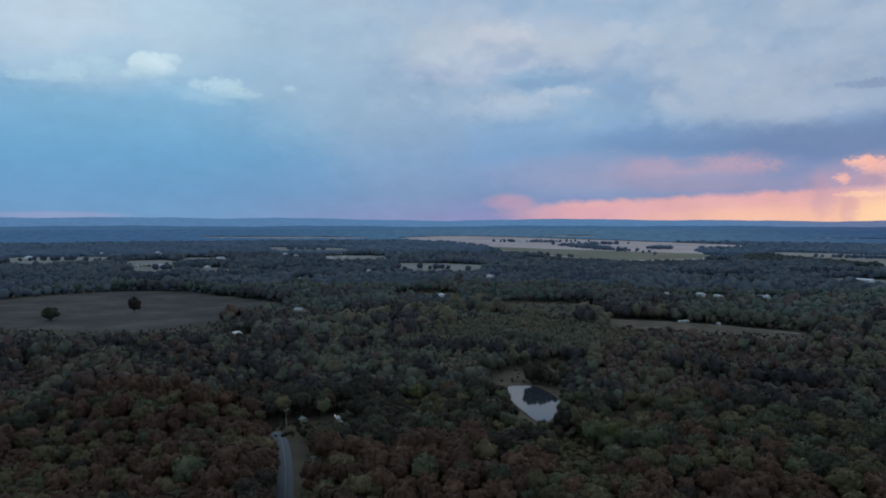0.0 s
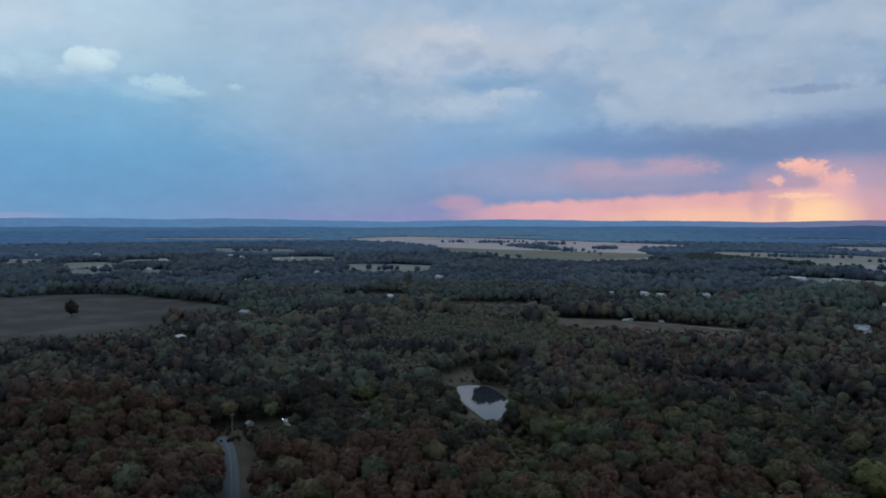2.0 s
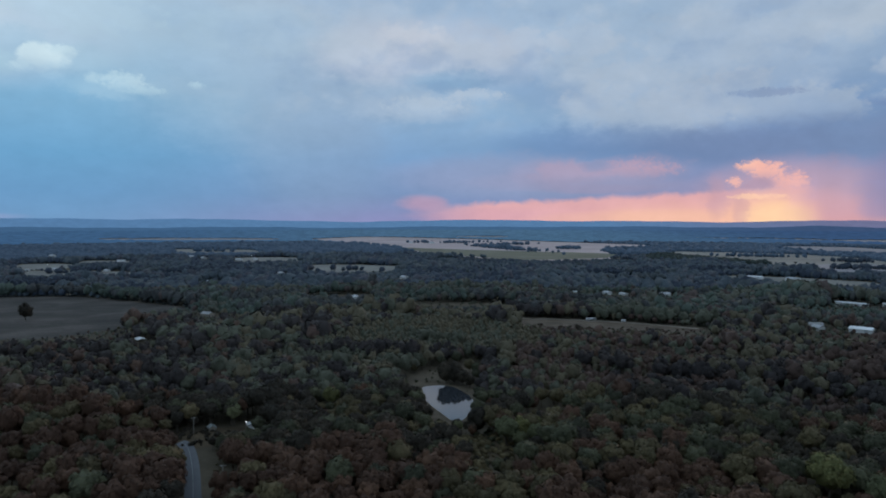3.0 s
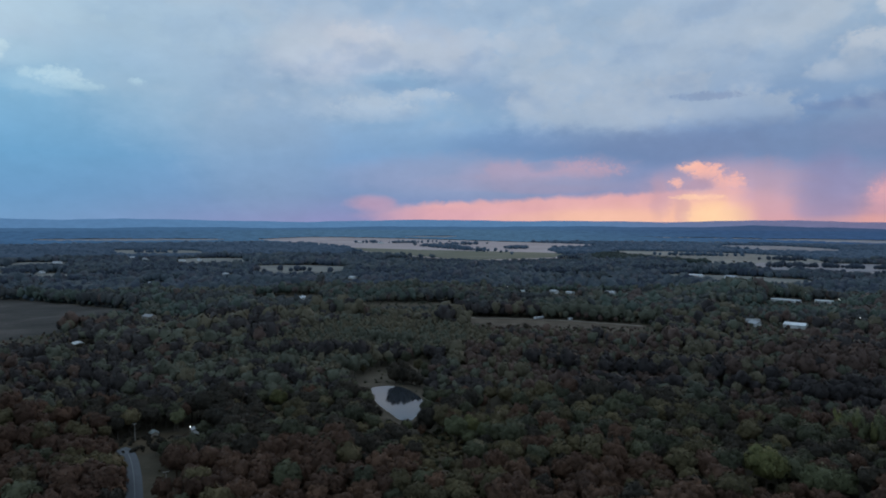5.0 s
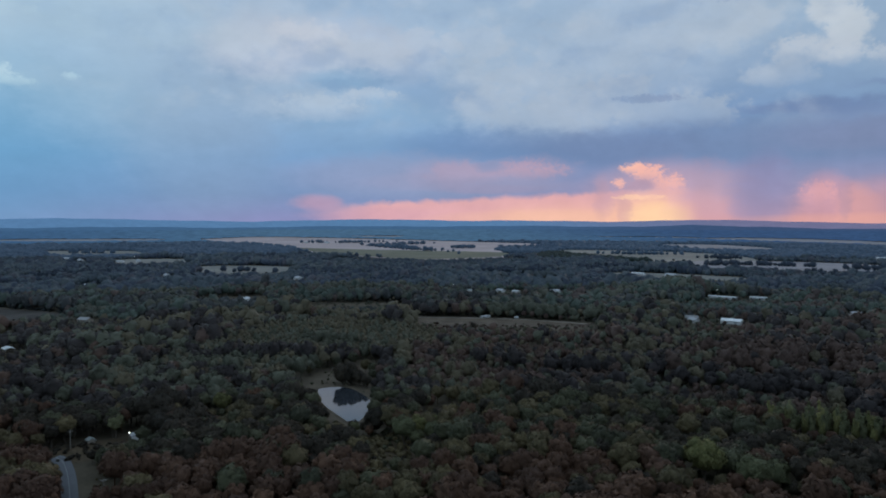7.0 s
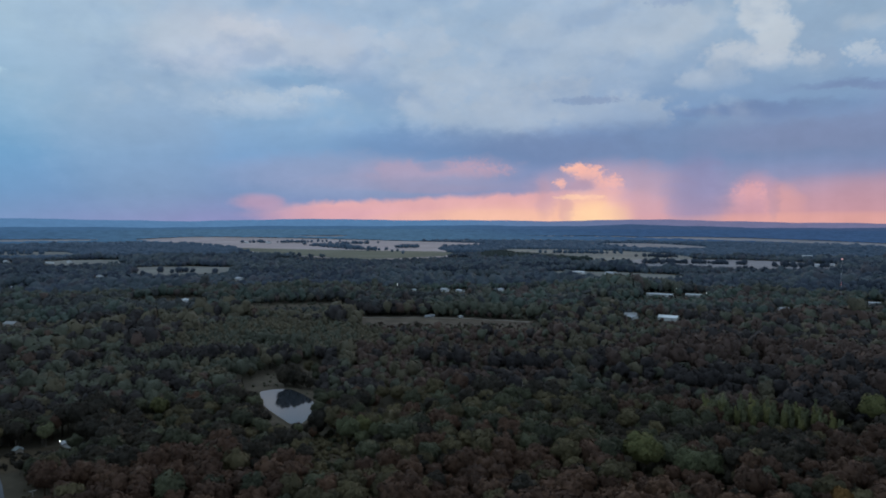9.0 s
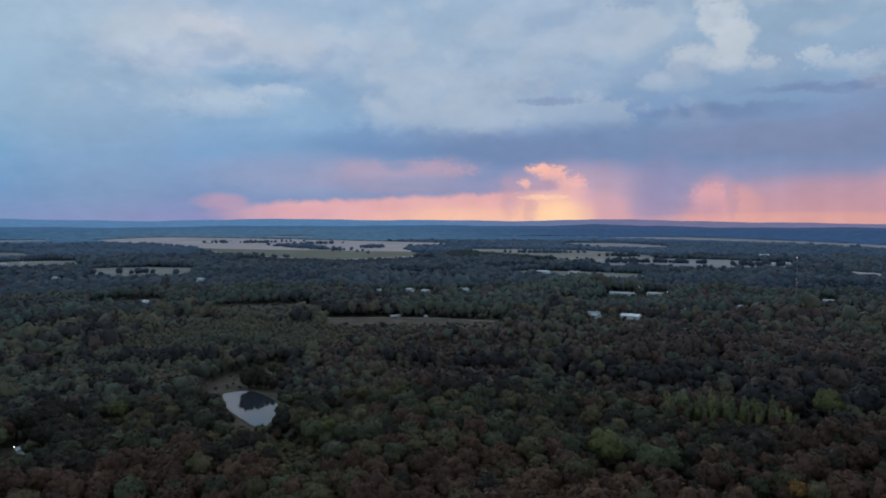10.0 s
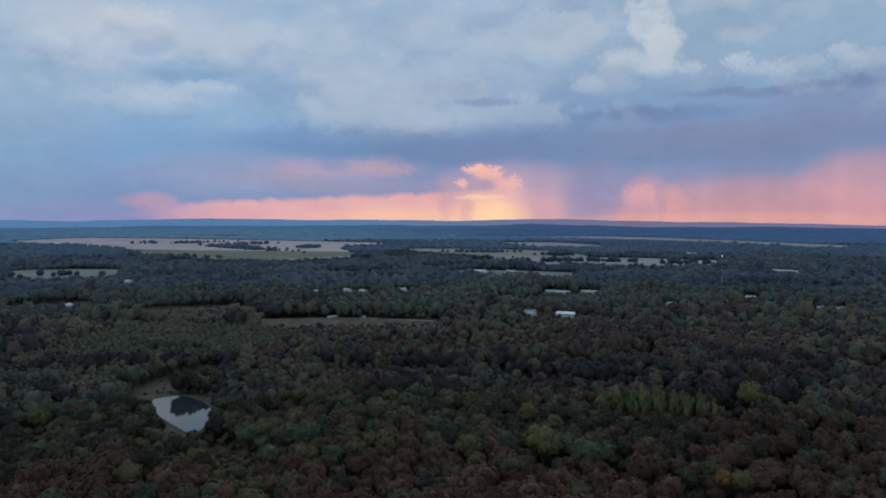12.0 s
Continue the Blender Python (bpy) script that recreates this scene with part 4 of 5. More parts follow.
def keep(x, y, line, within):
    w = inside(line, x, y) == within
    return x[w], y[w]


x, y = keep(*spots(7.9, 225, 410), THICKET, False)
kind, r = species(x, y), np.hypot(x, y)
size = np.clip(rng.normal(1.08, 0.17, len(x)), 0.66, 1.5)
size = size * np.interp(patches(x, y, 40, 9), (-1, 1), (0.78, 1.14)) * growth(x, y)
order = np.argsort(r)
for i, name in enumerate(KINDS):
    mine = order[kind[order] == i]
    single, rest = mine[:280], mine[280:]
    first = {}
    for q in single:
        v = int(rng.integers(0, 5))
        m = place(x[q], y[q], size[q], rng.uniform(0, 6.283))
        if v in first:
            copy_thing(first[v], Matrix.LocRotScale(m.translation, m.to_quaternion(), None) @ Matrix.Diagonal((*(size[q] / first[v].scale[0],) * 3, 1)))
        else:
            first[v] = tree(SPECIES[name][0], np.random.default_rng(v), NEAR[name][v], CROWN[name], BARK, SPECIES[name][1], "tree", name + " trees of the near woods", m, 9.4, 5)
    stand("woods", x[rest], y[rest], size[rest], [with_trunk(c, 9.4) for c in NEAR[name]], CANOPY[name], "dense " + name + " mixed woodland beyond the road")


def plant(step, r0, r1, models, mats, label, low=0.66, skip=(THICKET, PLANTATION)):
    x, y = spots(step, r0, r1)
    for line in skip:
        x, y = keep(x, y, line, False)
    kind = species(x, y)
    size = np.clip(rng.normal(1.0, 0.15, len(x)), 0.6, 1.4) * np.interp(patches(x, y, 45, 9), (-0.8, 0.8), (low, 1.2)) * np.interp(patches(x, y, 120, 5), (-0.7, 0.7), (0.8, 1.15)) * 1.08
    size = np.maximum(size, 0.62) * growth(x, y) * np.interp(stands(x, y, np.interp(r0, (400, 1100), (45, 130)), 8)[0], (0, 0.3, 0.7, 1), (0.66, 0.95, 1.0, 1.28))
    for i, name in enumerate(KINDS):
        w = kind == i
        stand("woods", x[w], y[w], size[w], models, mats[name], label + name + " trees")


x, y = spots(12, 0, 226, -180, 180)
kind = species(x, y)
for i, name in enumerate(KINDS):
    w = kind == i
    stand("woods", x[w], y[w], np.clip(rng.normal(0.85, 0.15, w.sum()), 0.5, 1.1), MID, CANOPY[name], "mixed woodland of " + name + " trees on this side of the road")

plant(8.4, 410, 600, EDGE, MIDWOOD, "mixed woodland behind the pond of ")
plant(8.6, 600, 800, MID, MIDWOOD, "mixed woodland on the middle ground of ")
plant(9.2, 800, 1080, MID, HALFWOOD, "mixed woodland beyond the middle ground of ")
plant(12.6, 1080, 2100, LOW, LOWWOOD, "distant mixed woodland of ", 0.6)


def belt(p0, p1, wide, n, models, mats, label, size=(1.1, 1.5)):
    """A row of tall trees between two points, clear of the open land."""
    t, s = rng.random(n), rng.normal(0, 0.5, n) * wide
    d = np.array(p1, float) - p0
    u = d / np.linalg.norm(d)
    x, y = p0[0] + d[0] * t - u[1] * s, p0[1] + d[1] * t + u[0] * s
    ok = growth(x, y) > 0.95
    for line in OPEN:
        ok &= ~inside(line, x, y)
    x, y = x[ok], y[ok]
    if len(x):
        stand("tree_row", x, y, rng.uniform(*size, len(x)), models, mats, label)


for k, (p0, p1) in enumerate((((-560, 1000), (-469, 1066)), ((-469, 1066), (-382, 1050)), ((-382, 1050), (-284, 976)), ((-284, 976), (-195, 896)))):
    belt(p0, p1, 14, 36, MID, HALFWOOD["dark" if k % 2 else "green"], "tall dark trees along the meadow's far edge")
belt((150, 790), (260, 752), 14, 34, MID, MIDWOOD["dark"], "tall dark trees behind the rough clearing")
belt((260, 752), (365, 668), 14, 34, MID, MIDWOOD["green"], "tall green trees behind the rough clearing")
row = np.radians(np.linspace(-32, -17, 34) + rng.normal(0, 0.2, 34))
out = rng.uniform(585, 628, 34)
stand("tree_row", out * np.sin(row), out * np.cos(row), rng.uniform(0.95, 1.35, 34), EDGE, MIDWOOD["dark"], "dark round trees before the brown meadow")
for line_, mats, lab in ((((152, 781), (190, 769), (262, 747), (300, 715), (356, 668)), MIDWOOD["green"], "bushes along the far side of the rough clearing"),
                         (((-541, 1021), (-469, 1058), (-382, 1042), (-284, 968), (-200, 890)), HALFWOOD["dark"], "bushes along the meadow's far edge")):
    spot = np.array(line_, float)
    along = np.sort(rng.uniform(0, len(spot) - 1, 120))
    x, y = (np.interp(along, np.arange(len(spot)), spot[:, q]) + rng.normal(0, 1.5, 120) for q in (0, 1))
    stand("bushes", x, y + 4, rng.uniform(0.3, 0.65, 120), BUSH, mats, lab)
for k in range(64):
    a, r = rng.uniform(-33, 61), 470 + 1250 * (k / 64) ** 1.2
    c, half = polar(a, r), rng.uniform(14, 30) * (1 + r / 900)
    a = radians(a + rng.normal(0, 14))
    dx, dy = math.cos(a) * half, -math.sin(a) * half
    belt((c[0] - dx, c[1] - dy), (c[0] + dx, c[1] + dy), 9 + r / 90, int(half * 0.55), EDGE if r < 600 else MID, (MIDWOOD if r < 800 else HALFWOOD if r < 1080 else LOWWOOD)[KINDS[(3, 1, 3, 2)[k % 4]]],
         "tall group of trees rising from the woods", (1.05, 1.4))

x, y = keep(*spots(4.6, 470, 730), THICKET, True)
kind = species(x, y)
for i, name in ((0, "olive"), (1, "green"), (2, "olive"), (3, "green")):
    w = kind == i
    stand("thicket", x[w], y[w], rng.uniform(0.7, 1.35, w.sum()), SAPLING, MIDWOOD[name], "thicket of slender young " + name + " trees")
x, y = keep(*spots(10, 1500, 2200), PLANTATION, True)
stand("plantation", x, y, rng.uniform(0.85, 1.05, len(x)), LOW, PINE, "even dark stand of planted pines")

x, y = spots(18, 2100, 3300)
size = np.clip(rng.normal(0.9, 0.22, len(x)), 0.5, 1.5) * growth(x, y)
stand("woods", x, y, size, CLUMP, HAZED_PLAIN_WOODS, "far dark woods on the plain")
fr, fa = np.arange(3290, 4625, 22.0), np.radians(np.arange(-42, 70, 0.22))
R2, A2 = np.meshgrid(fr, fa, indexing="ij")
fx, fy = R2 * np.sin(A2), R2 * np.cos(A2)
fz = ground_z(fx, fy) + 3.5 + rng.uniform(-2, 2, fx.shape) + 1 * patches(fx, fy, 90, 2)
shut = np.zeros(fx.shape, bool)
for line in OPEN:
    if np.hypot(*line.mean(0)) > 2600:
        shut |= inside(line, fx, fy)
n = fx.shape[1]
i = (np.arange(fx.shape[0] - 1)[:, None] * n + np.arange(n - 1)).ravel()
i = i[~(shut.ravel()[i] & shut.ravel()[i + n] & shut.ravel()[i + 1])]
tri = np.concatenate([np.stack([i, i + 1, i + n], 1), np.stack([i + 1, i + n + 1, i + n], 1)])
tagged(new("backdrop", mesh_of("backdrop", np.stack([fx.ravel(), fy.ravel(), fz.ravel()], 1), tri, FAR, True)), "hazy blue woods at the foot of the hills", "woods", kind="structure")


def island(cx, cy, long, wide, turn, n, label):
    """A hedge or island of trees standing in a field."""
    u, v = rng.normal(0, 0.42, n) * long, rng.normal(0, 0.36, n) * wide
    a = radians(turn)
    x, y = cx + u * math.cos(a) - v * math.sin(a), cy + u * math.sin(a) + v * math.cos(a)
    stand("copse", x, y, rng.uniform(0.7, 1.25, n), LOW, HAZED_PLAIN_WOODS if math.hypot(cx, cy) > 2100 else LOWWOOD["dark"], label)


island(540, 2560, 330, 55, -78, 190, "long copse across the stubble field")
island(775, 2490, 60, 40, 0, 40, "round copse in the stubble field")
island(640, 2900, 160, 30, 20, 40, "broken hedge of trees")
island(470, 3180, 170, 22, 5, 40, "broken hedge of trees")
island(300, 3200, 60, 18, 0, 16, "trees round a farm")
island(930, 2520, 14, 10, 0, 5, "small clump of field trees")
island(1150, 1900, 150, 25, -30, 34, "line of field trees")
island(1250, 1640, 40, 60, 30, 30, "copse at the field edge")
island(-20, 1500, 60, 14, 10, 7, "broken hedge of trees")
island(-560, 1500, 60, 14, 15, 14, "broken hedge of trees")
island(-1000, 1800, 80, 18, 20, 18, "broken hedge of trees")
island(-480, 2420, 90, 16, -15, 16, "broken hedge of trees")
island(1150, 1370, 170, 16, -42, 44, "broken hedge of trees")
island(1290, 1180, 90, 14, -30, 22, "broken hedge of trees")
island(1030, 1420, 60, 14, -40, 16, "broken hedge of trees")
island(1190, 1330, 20, 16, 0, 6, "small clump of field trees")
island(1290, 1225, 22, 18, 0, 8, "small clump of field trees")

# ---- particular trees ----
def lone(name, x, y, size, model, mat, bark, label, zc=9.4, R=5, turn=0.0):
    tree(name, np.random.default_rng(int(abs(x) * 7 + abs(y))), model, mat, bark, label, "tree", "", place(x, y, size, turn), zc, R)


def rich(seed, R=5.2, zc=8.2, rise=5.6, lobes=11, tall=1.22, leaves=90, leaf=0.8):
    return leafy(np.random.default_rng(seed), lobes, leaves, leaf, R, zc, rise, tall)


lone("walnut_tree", 181, 246, 1.5, rich(301, 6.0, 7.6, 5.0), YELLOW, BARK, "rounded yellow-green tree above the woods", 8, 5)
lone("walnut_tree", 195, 233, 1.3, rich(302, 6.4, 6.6, 4.0), PALE, BARK, "broad pale green tree above the woods", 7, 5)
lone("walnut_tree", 203, 230, 1.25, rich(303, 5.0, 6.6, 4.0), PALE, BARK, "pale green tree above the woods", 7, 5)
lone("maple_tree", 219, 182, 1.05, rich(304, 4.2, 9, 4.5), foliage("leaves_orange", (0.1, 0.05, 0.015), (0.2, 0.1, 0.03), (0.28, 0.15, 0.05), single=True), BARK,
     "small orange maple among the oaks", 9, 4)
lone("walnut_tree", 325, 252, 1.4, rich(305, 5.6, 10, 4.5), YELLOW, BARK, "yellow-green tree top above the woods")
lone("hickory_tree", -15, 400, 1.1, rich(306, 5.0), YELLOW, BARK, "yellowing tree in the middle of the woods")
for k, (tx, ty, ts) in enumerate(((-58, 318, 0.95), (-52, 313, 0.9), (-48, 322, 1.05), (-55, 327, 0.85), (-62, 332, 0.6), (-83, 364, 0.6), (-92, 372, 1.0), (-86, 379, 1.1), (-76, 377, 1.0), (-46, 371, 0.9), (-50, 357, 0.7), (-99, 361, 0.9), (-66, 379, 1.0))):
    lone("elm_tree", tx, ty, ts, rich(370 + k), CROWN["dark" if k % 2 else "green"], BARK, "dark tree behind the yard")
for k in range(34):
    lone("poplar_tree", 252 + 1.35 * k + (k % 3) * 2.2, 289 - 1.2 * k + (k % 4) * 3.0, 1.05 + 0.16 * (k % 4), rich(320 + k, 1.9, 6.0, 7.0, 6, 3.2, 26, 0.7), PALE if k % 3 else YELLOW, BARK,
         "slender yellow-green poplar in the woods", 8, 2)
lone("oak_tree", 72, 328, 1.15, rich(330, 5.6, 7.6), PALE, BARK, "pale green tree by the pond clearing", 8, 5)
lone("oak_tree", 51, 349, 0.55, rich(331), PALE, BARK, "small pale green tree by the pond clearing")
lone("elm_tree", 61, 346, 1.05, rich(332, 6.0, 8.0), CROWN["dark"], BARK, "dark tree leaning over the pond", 8, 5)
lone("elm_tree", 68, 351, 1.1, rich(333, 5.6, 8.0), CROWN["dark"], BARK, "dark tree leaning over the pond", 8, 5)
lone("elm_tree", 30, 396, 1.15, rich(334), CROWN["dark"], BARK, "dark tree beside the pond")
lone("elm_tree", 24, 410, 1.3, rich(335), CROWN["green"], BARK, "tall dark green tree beside the pond")
lone("elm_tree", 20, 392, 1.2, rich(336), CROWN["dark"], BARK, "tall dark tree beside the pond")
for k, (dx, dy, s) in enumerate(((27, 381, 0.9), (34, 386, 0.85), (37, 371, 0.75))):
    lone("elm_tree", dx, dy, s, rich(360 + k, 5.4, 7.6), CROWN["dark"], BARK, "dark tree beside the pond", 8, 5)
for k, (dx, dy, s) in enumerate(((59, 460, 1.25), (64, 458, 1.0), (69, 454, 0.95), (73, 447, 0.8), (67, 462, 1.25), (62, 464, 1.1))):
    lone("cedar_tree", dx, dy, s * 1.15, rich(340 + k, 4.4, 4.9, 6.0, 8, 1.4, 50), CROWN["dark"], BARK, "dark tree on the pond's far bank", 8, 3)
for k, (dx, dy, s) in enumerate(((40, 492, 0.6), (47, 503, 0.8), (62, 511, 0.7), (79, 487, 0.9), (83, 478, 0.8), (80, 462, 0.7), (25, 468, 0.6), (74, 515, 0.9))):
    lone("elm_tree", dx, dy, s, rich(400 + k, 5.0, 7.4), CROWN["green" if k % 3 else "olive"], BARK, "green tree at the edge of the pond meadow", 8, 5)
for k, (dx, dy, s) in enumerate(((79, 331, 1.05), (86, 323, 0.95), (88, 334, 1.0), (77, 322, 0.7), (94, 329, 0.85), (34, 352, 0.6))):
    lone("hickory_tree", dx, dy, s, rich(380 + k, 5.4, 7.6), PALE if k % 2 else YELLOW, BARK, "yellowing olive tree near the pond", 8, 5)
lone("pine_tree", -358, 807, 1.6, rich(350, 5.0, 5.6, 7.6, 14, 1.3, 60), CROWN["dark"], BARK, "lone dark tree in the brown meadow")
lone("oak_tree", -421, 745, 1.75, rich(351, 5.4, 4.2, 5.2, 9, 1.15), CROWN["green"], BARK, "lone round tree in the brown meadow", 7, 5)
lone("hickory_tree", -64, 372, 0.85, rich(353), PALE, BARK, "pale tree beside the yard")
lone("hickory_tree", 210, 645, 0.75, rich(354, 4.2, 7, 6), CROWN["dark"], BARK, "dark tree in the rough clearing", 7, 4)
for tone_name, many in (("olive", 380), ("russet", 520), ("green", 200)):
    x, y = rng.uniform(165, 335, many), rng.uniform(590, 720, many)
    ok = inside(OPEN[1], x, y) & (np.hypot(x, y) < 735 - 40 * rng.random(many))
    stand("bushes", x[ok], y[ok], rng.uniform(0.15, 0.45, ok.sum()), BUSH, MIDWOOD[tone_name], "low " + tone_name + " bushes over the rough clearing")
x, y = rng.uniform(30, 84, 420), rng.uniform(322, 500, 420)
ok = ((y < 372) | inside(OPEN[2], x, y) & (rng.random(420) < 0.28)) & ~inside(POND * 1.06 - POND.mean(0) * 0.06, x, y)
stand("bushes", x[ok], y[ok], rng.uniform(0.12, 0.38, ok.sum()) * np.interp(y[ok], (330, 372), (1.25, 0.7)), BUSH, CANOPY["green"], "low bushes round the pond clearing")
x, y = rng.uniform(44, 75, 150), rng.uniform(298, 342, 150)
stand("bushes", x, y, rng.uniform(0.12, 0.5, 150), BUSH, CANOPY["olive"], "low olive bushes over the grassy gap")
x, y = rng.uniform(45, 195, 60), rng.uniform(828, 900, 60)
ok = inside(OPEN[3], x, y)
stand("bushes", x[ok], y[ok], rng.uniform(0.25, 0.6, ok.sum()), BUSH, MIDWOOD["green"], "bushes on the overgrown strip")


x, y = rng.uniform(-88, -52, 60), rng.uniform(340, 364, 60)
stand("bushes", x, y, rng.uniform(0.12, 0.34, 60), BUSH, CANOPY["dark"], "dark bushes round the trodden yard")
x, y = rng.uniform(-66, -40, 260), rng.uniform(230, 345, 260)
ok = inside(rounded(((-72, 344), (-62, 338), (-54, 300), (-46, 268), (-42, 232), (-47, 230), (-54, 270), (-62, 310)), 6), x, y)
stand("bushes", x[ok], y[ok], rng.uniform(0.08, 0.24, ok.sum()), BUSH, CANOPY["olive"], "weeds and bushes along the verge")


for sx, sy, half in SHOWN[:4]:
    a, d = rng.uniform(0, 6.283, 16), rng.uniform(2.5, half + 4, 16)
    stand("bushes", sx + np.cos(a) * d, sy + np.sin(a) * d, rng.uniform(0.3, 0.55, 16), BUSH, CANOPY["green"], "undergrowth round a standing tree")


def snag(x, y, tall):
    rs = np.random.default_rng(int(x))
    parts = [tube((0, 0, -0.4), (0.2, 0.1, tall), 0.3, 0.07)]
    for k in range(4):
        a, z = k * 1.9, tall * (0.5 + 0.11 * k)
        parts.append(tube((0.1, 0.05, z), (math.cos(a) * 1.5, math.sin(a) * 1.5, z + 1.6), 0.1, 0.03, 4))
    v, t = merged(parts)
    ob = new("dead_tree", mesh_of("dead_tree", v, t, PALEBARK, True))
    ob.matrix_basis = place(x, y, 1.0, rs.random())
    tagged(ob, "bare pale dead tree standing in the woods", "dead tree", "dead trees")


for sx, sy, st in ((160, 372, 15), (167, 368, 16), (182, 362, 15), (245, 228, 13)):
    snag(sx, sy, st)


# ---- buildings and small things ----
def part(name, bm, mat, parent, label=""):
    me = bpy.data.meshes.new(name)
    bm.to_mesh(me), bm.free()
    me.materials.append(mat)
    ob = new(name, me)
    ob.parent = parent
    return tagged(ob, label)


def block(sx, sy, sz, at=(0, 0, 0), bevel=0.0, bm=None):
    """A box with its foot's middle at a point."""
    own = bm or bmesh.new()
    made = bmesh.ops.create_cube(own, size=1.0, matrix=Matrix.LocRotScale((at[0], at[1], at[2] + sz / 2), None, (sx, sy, sz)))
    if bevel:
        bmesh.ops.bevel(own, geom=[e for e in own.edges if e.verts[0] in made["verts"]], offset=bevel, segments=2, affect="EDGES")
    return own


def drum(r, h, at, axis="z", n=12, r2=None):
    bm = bmesh.new()
    turn = {"z": Matrix(), "x": Matrix.Rotation(radians(90), 4, "Y"), "y": Matrix.Rotation(radians(90), 4, "X")}[axis]
    bmesh.ops.create_cone(bm, cap_ends=True, segments=n, radius1=r, radius2=r if r2 is None else r2, depth=h, matrix=Matrix.Translation(at) @ turn)
    return bm


def gable(along, across, eaves, rise):
    """Walls with pointed ends; the ridge runs along x."""
    bm = bmesh.new()
    ends = []
    for s in (-1, 1):
        ends.append([bm.verts.new((s * along / 2, y, z)) for y, z in
                     ((-across / 2, -0.3), (across / 2, -0.3), (across / 2, eaves), (0, eaves + rise), (-across / 2, eaves))])
    a, b = ends
    bm.faces.new(a[::-1]), bm.faces.new(b)
    for k in range(5):
        bm.faces.new((a[k], a[(k + 1) % 5], b[(k + 1) % 5], b[k]))
    bmesh.ops.recalc_face_normals(bm, faces=bm.faces[:])
    return bm


def pitched(along, across, eaves, rise, over=0.5, thick=0.22, ribs=0):
    """Two roof slopes with thickness, overhang and, on metal roofs, raised ribs."""
    bm = bmesh.new()
    slope = rise / (across / 2)
    for s in (-1, 1):
        x, y0, y1 = along / 2 + over, 0.0, s * (across / 2 + over)
        z0, z1 = eaves + rise + 0.02, eaves - over * slope + 0.02
        lo = [bm.verts.new(p) for p in ((-x, y0, z0), (x, y0, z0), (x, y1, z1), (-x, y1, z1))]
        hi = [bm.verts.new(v.co + Vector((0, 0, thick))) for v in lo]
        bm.faces.new(lo[::-1]), bm.faces.new(hi)
        for k in range(4):
            bm.faces.new((lo[k], lo[(k + 1) % 4], hi[(k + 1) % 4], hi[k]))
        for k in range(ribs):
            rx = -x + 0.4 + k * (2 * x - 0.8) / max(1, ribs - 1)
            q = [bm.verts.new(p) for p in ((rx - 0.06, y0, z0 + thick), (rx + 0.06, y0, z0 + thick), (rx + 0.06, y1, z1 + thick), (rx - 0.06, y1, z1 + thick))]
            u = [bm.verts.new(v.co + Vector((0, 0, 0.1))) for v in q]
            bm.faces.new(u)
            for m in range(4):
                bm.faces.new((q[m], q[(m + 1) % 4], u[(m + 1) % 4], u[m]))
    bmesh.ops.recalc_face_normals(bm, faces=bm.faces[:])
    return bm


def opening(parent, name, x, y, z, w, h, out, frame_mat, pane_mat):
    """A framed window or door on a long wall; out: which way the wall faces."""
    f = part(name, block(w, 0.12, h, (x, y + out * 0.06, z), 0.02), frame_mat, parent)
    part("pane", block(w - 0.24, 0.05, h - 0.24, (x, y + out * 0.13, z + 0.12)), pane_mat, f, "dark glass")
    return f


STYLE = {"barn": (WHITE, SIDING, 14, 0.3, "long metal barn with a bright white roof"), "shed": (PALEMETAL, SIDING, 10, 0.22, "long low building with a white metal roof"),
         "house": (GREYROOF, SIDING, 0, 0.5, "small white house with a grey roof among trees"), "cottage": (PALEROOF, BRICK, 0, 0.45, "tan house with a pale roof among trees"),
         "hut": (GREENROOF, BRICK, 4, 0.6, "small hut with a pale metal roof"), "cabin": (GREYROOF, SIDING, 4, 0.25, "little white cabin with a lamp over its roof"),
         "frame": (WHITE, BRICK, 0, 0.3, "half-built shed with an open roof frame")}
NAMES = {"barn": "barn", "shed": "long_shed", "house": "house", "cottage": "house", "hut": "hut", "cabin": "cabin", "frame": "open_shed"}


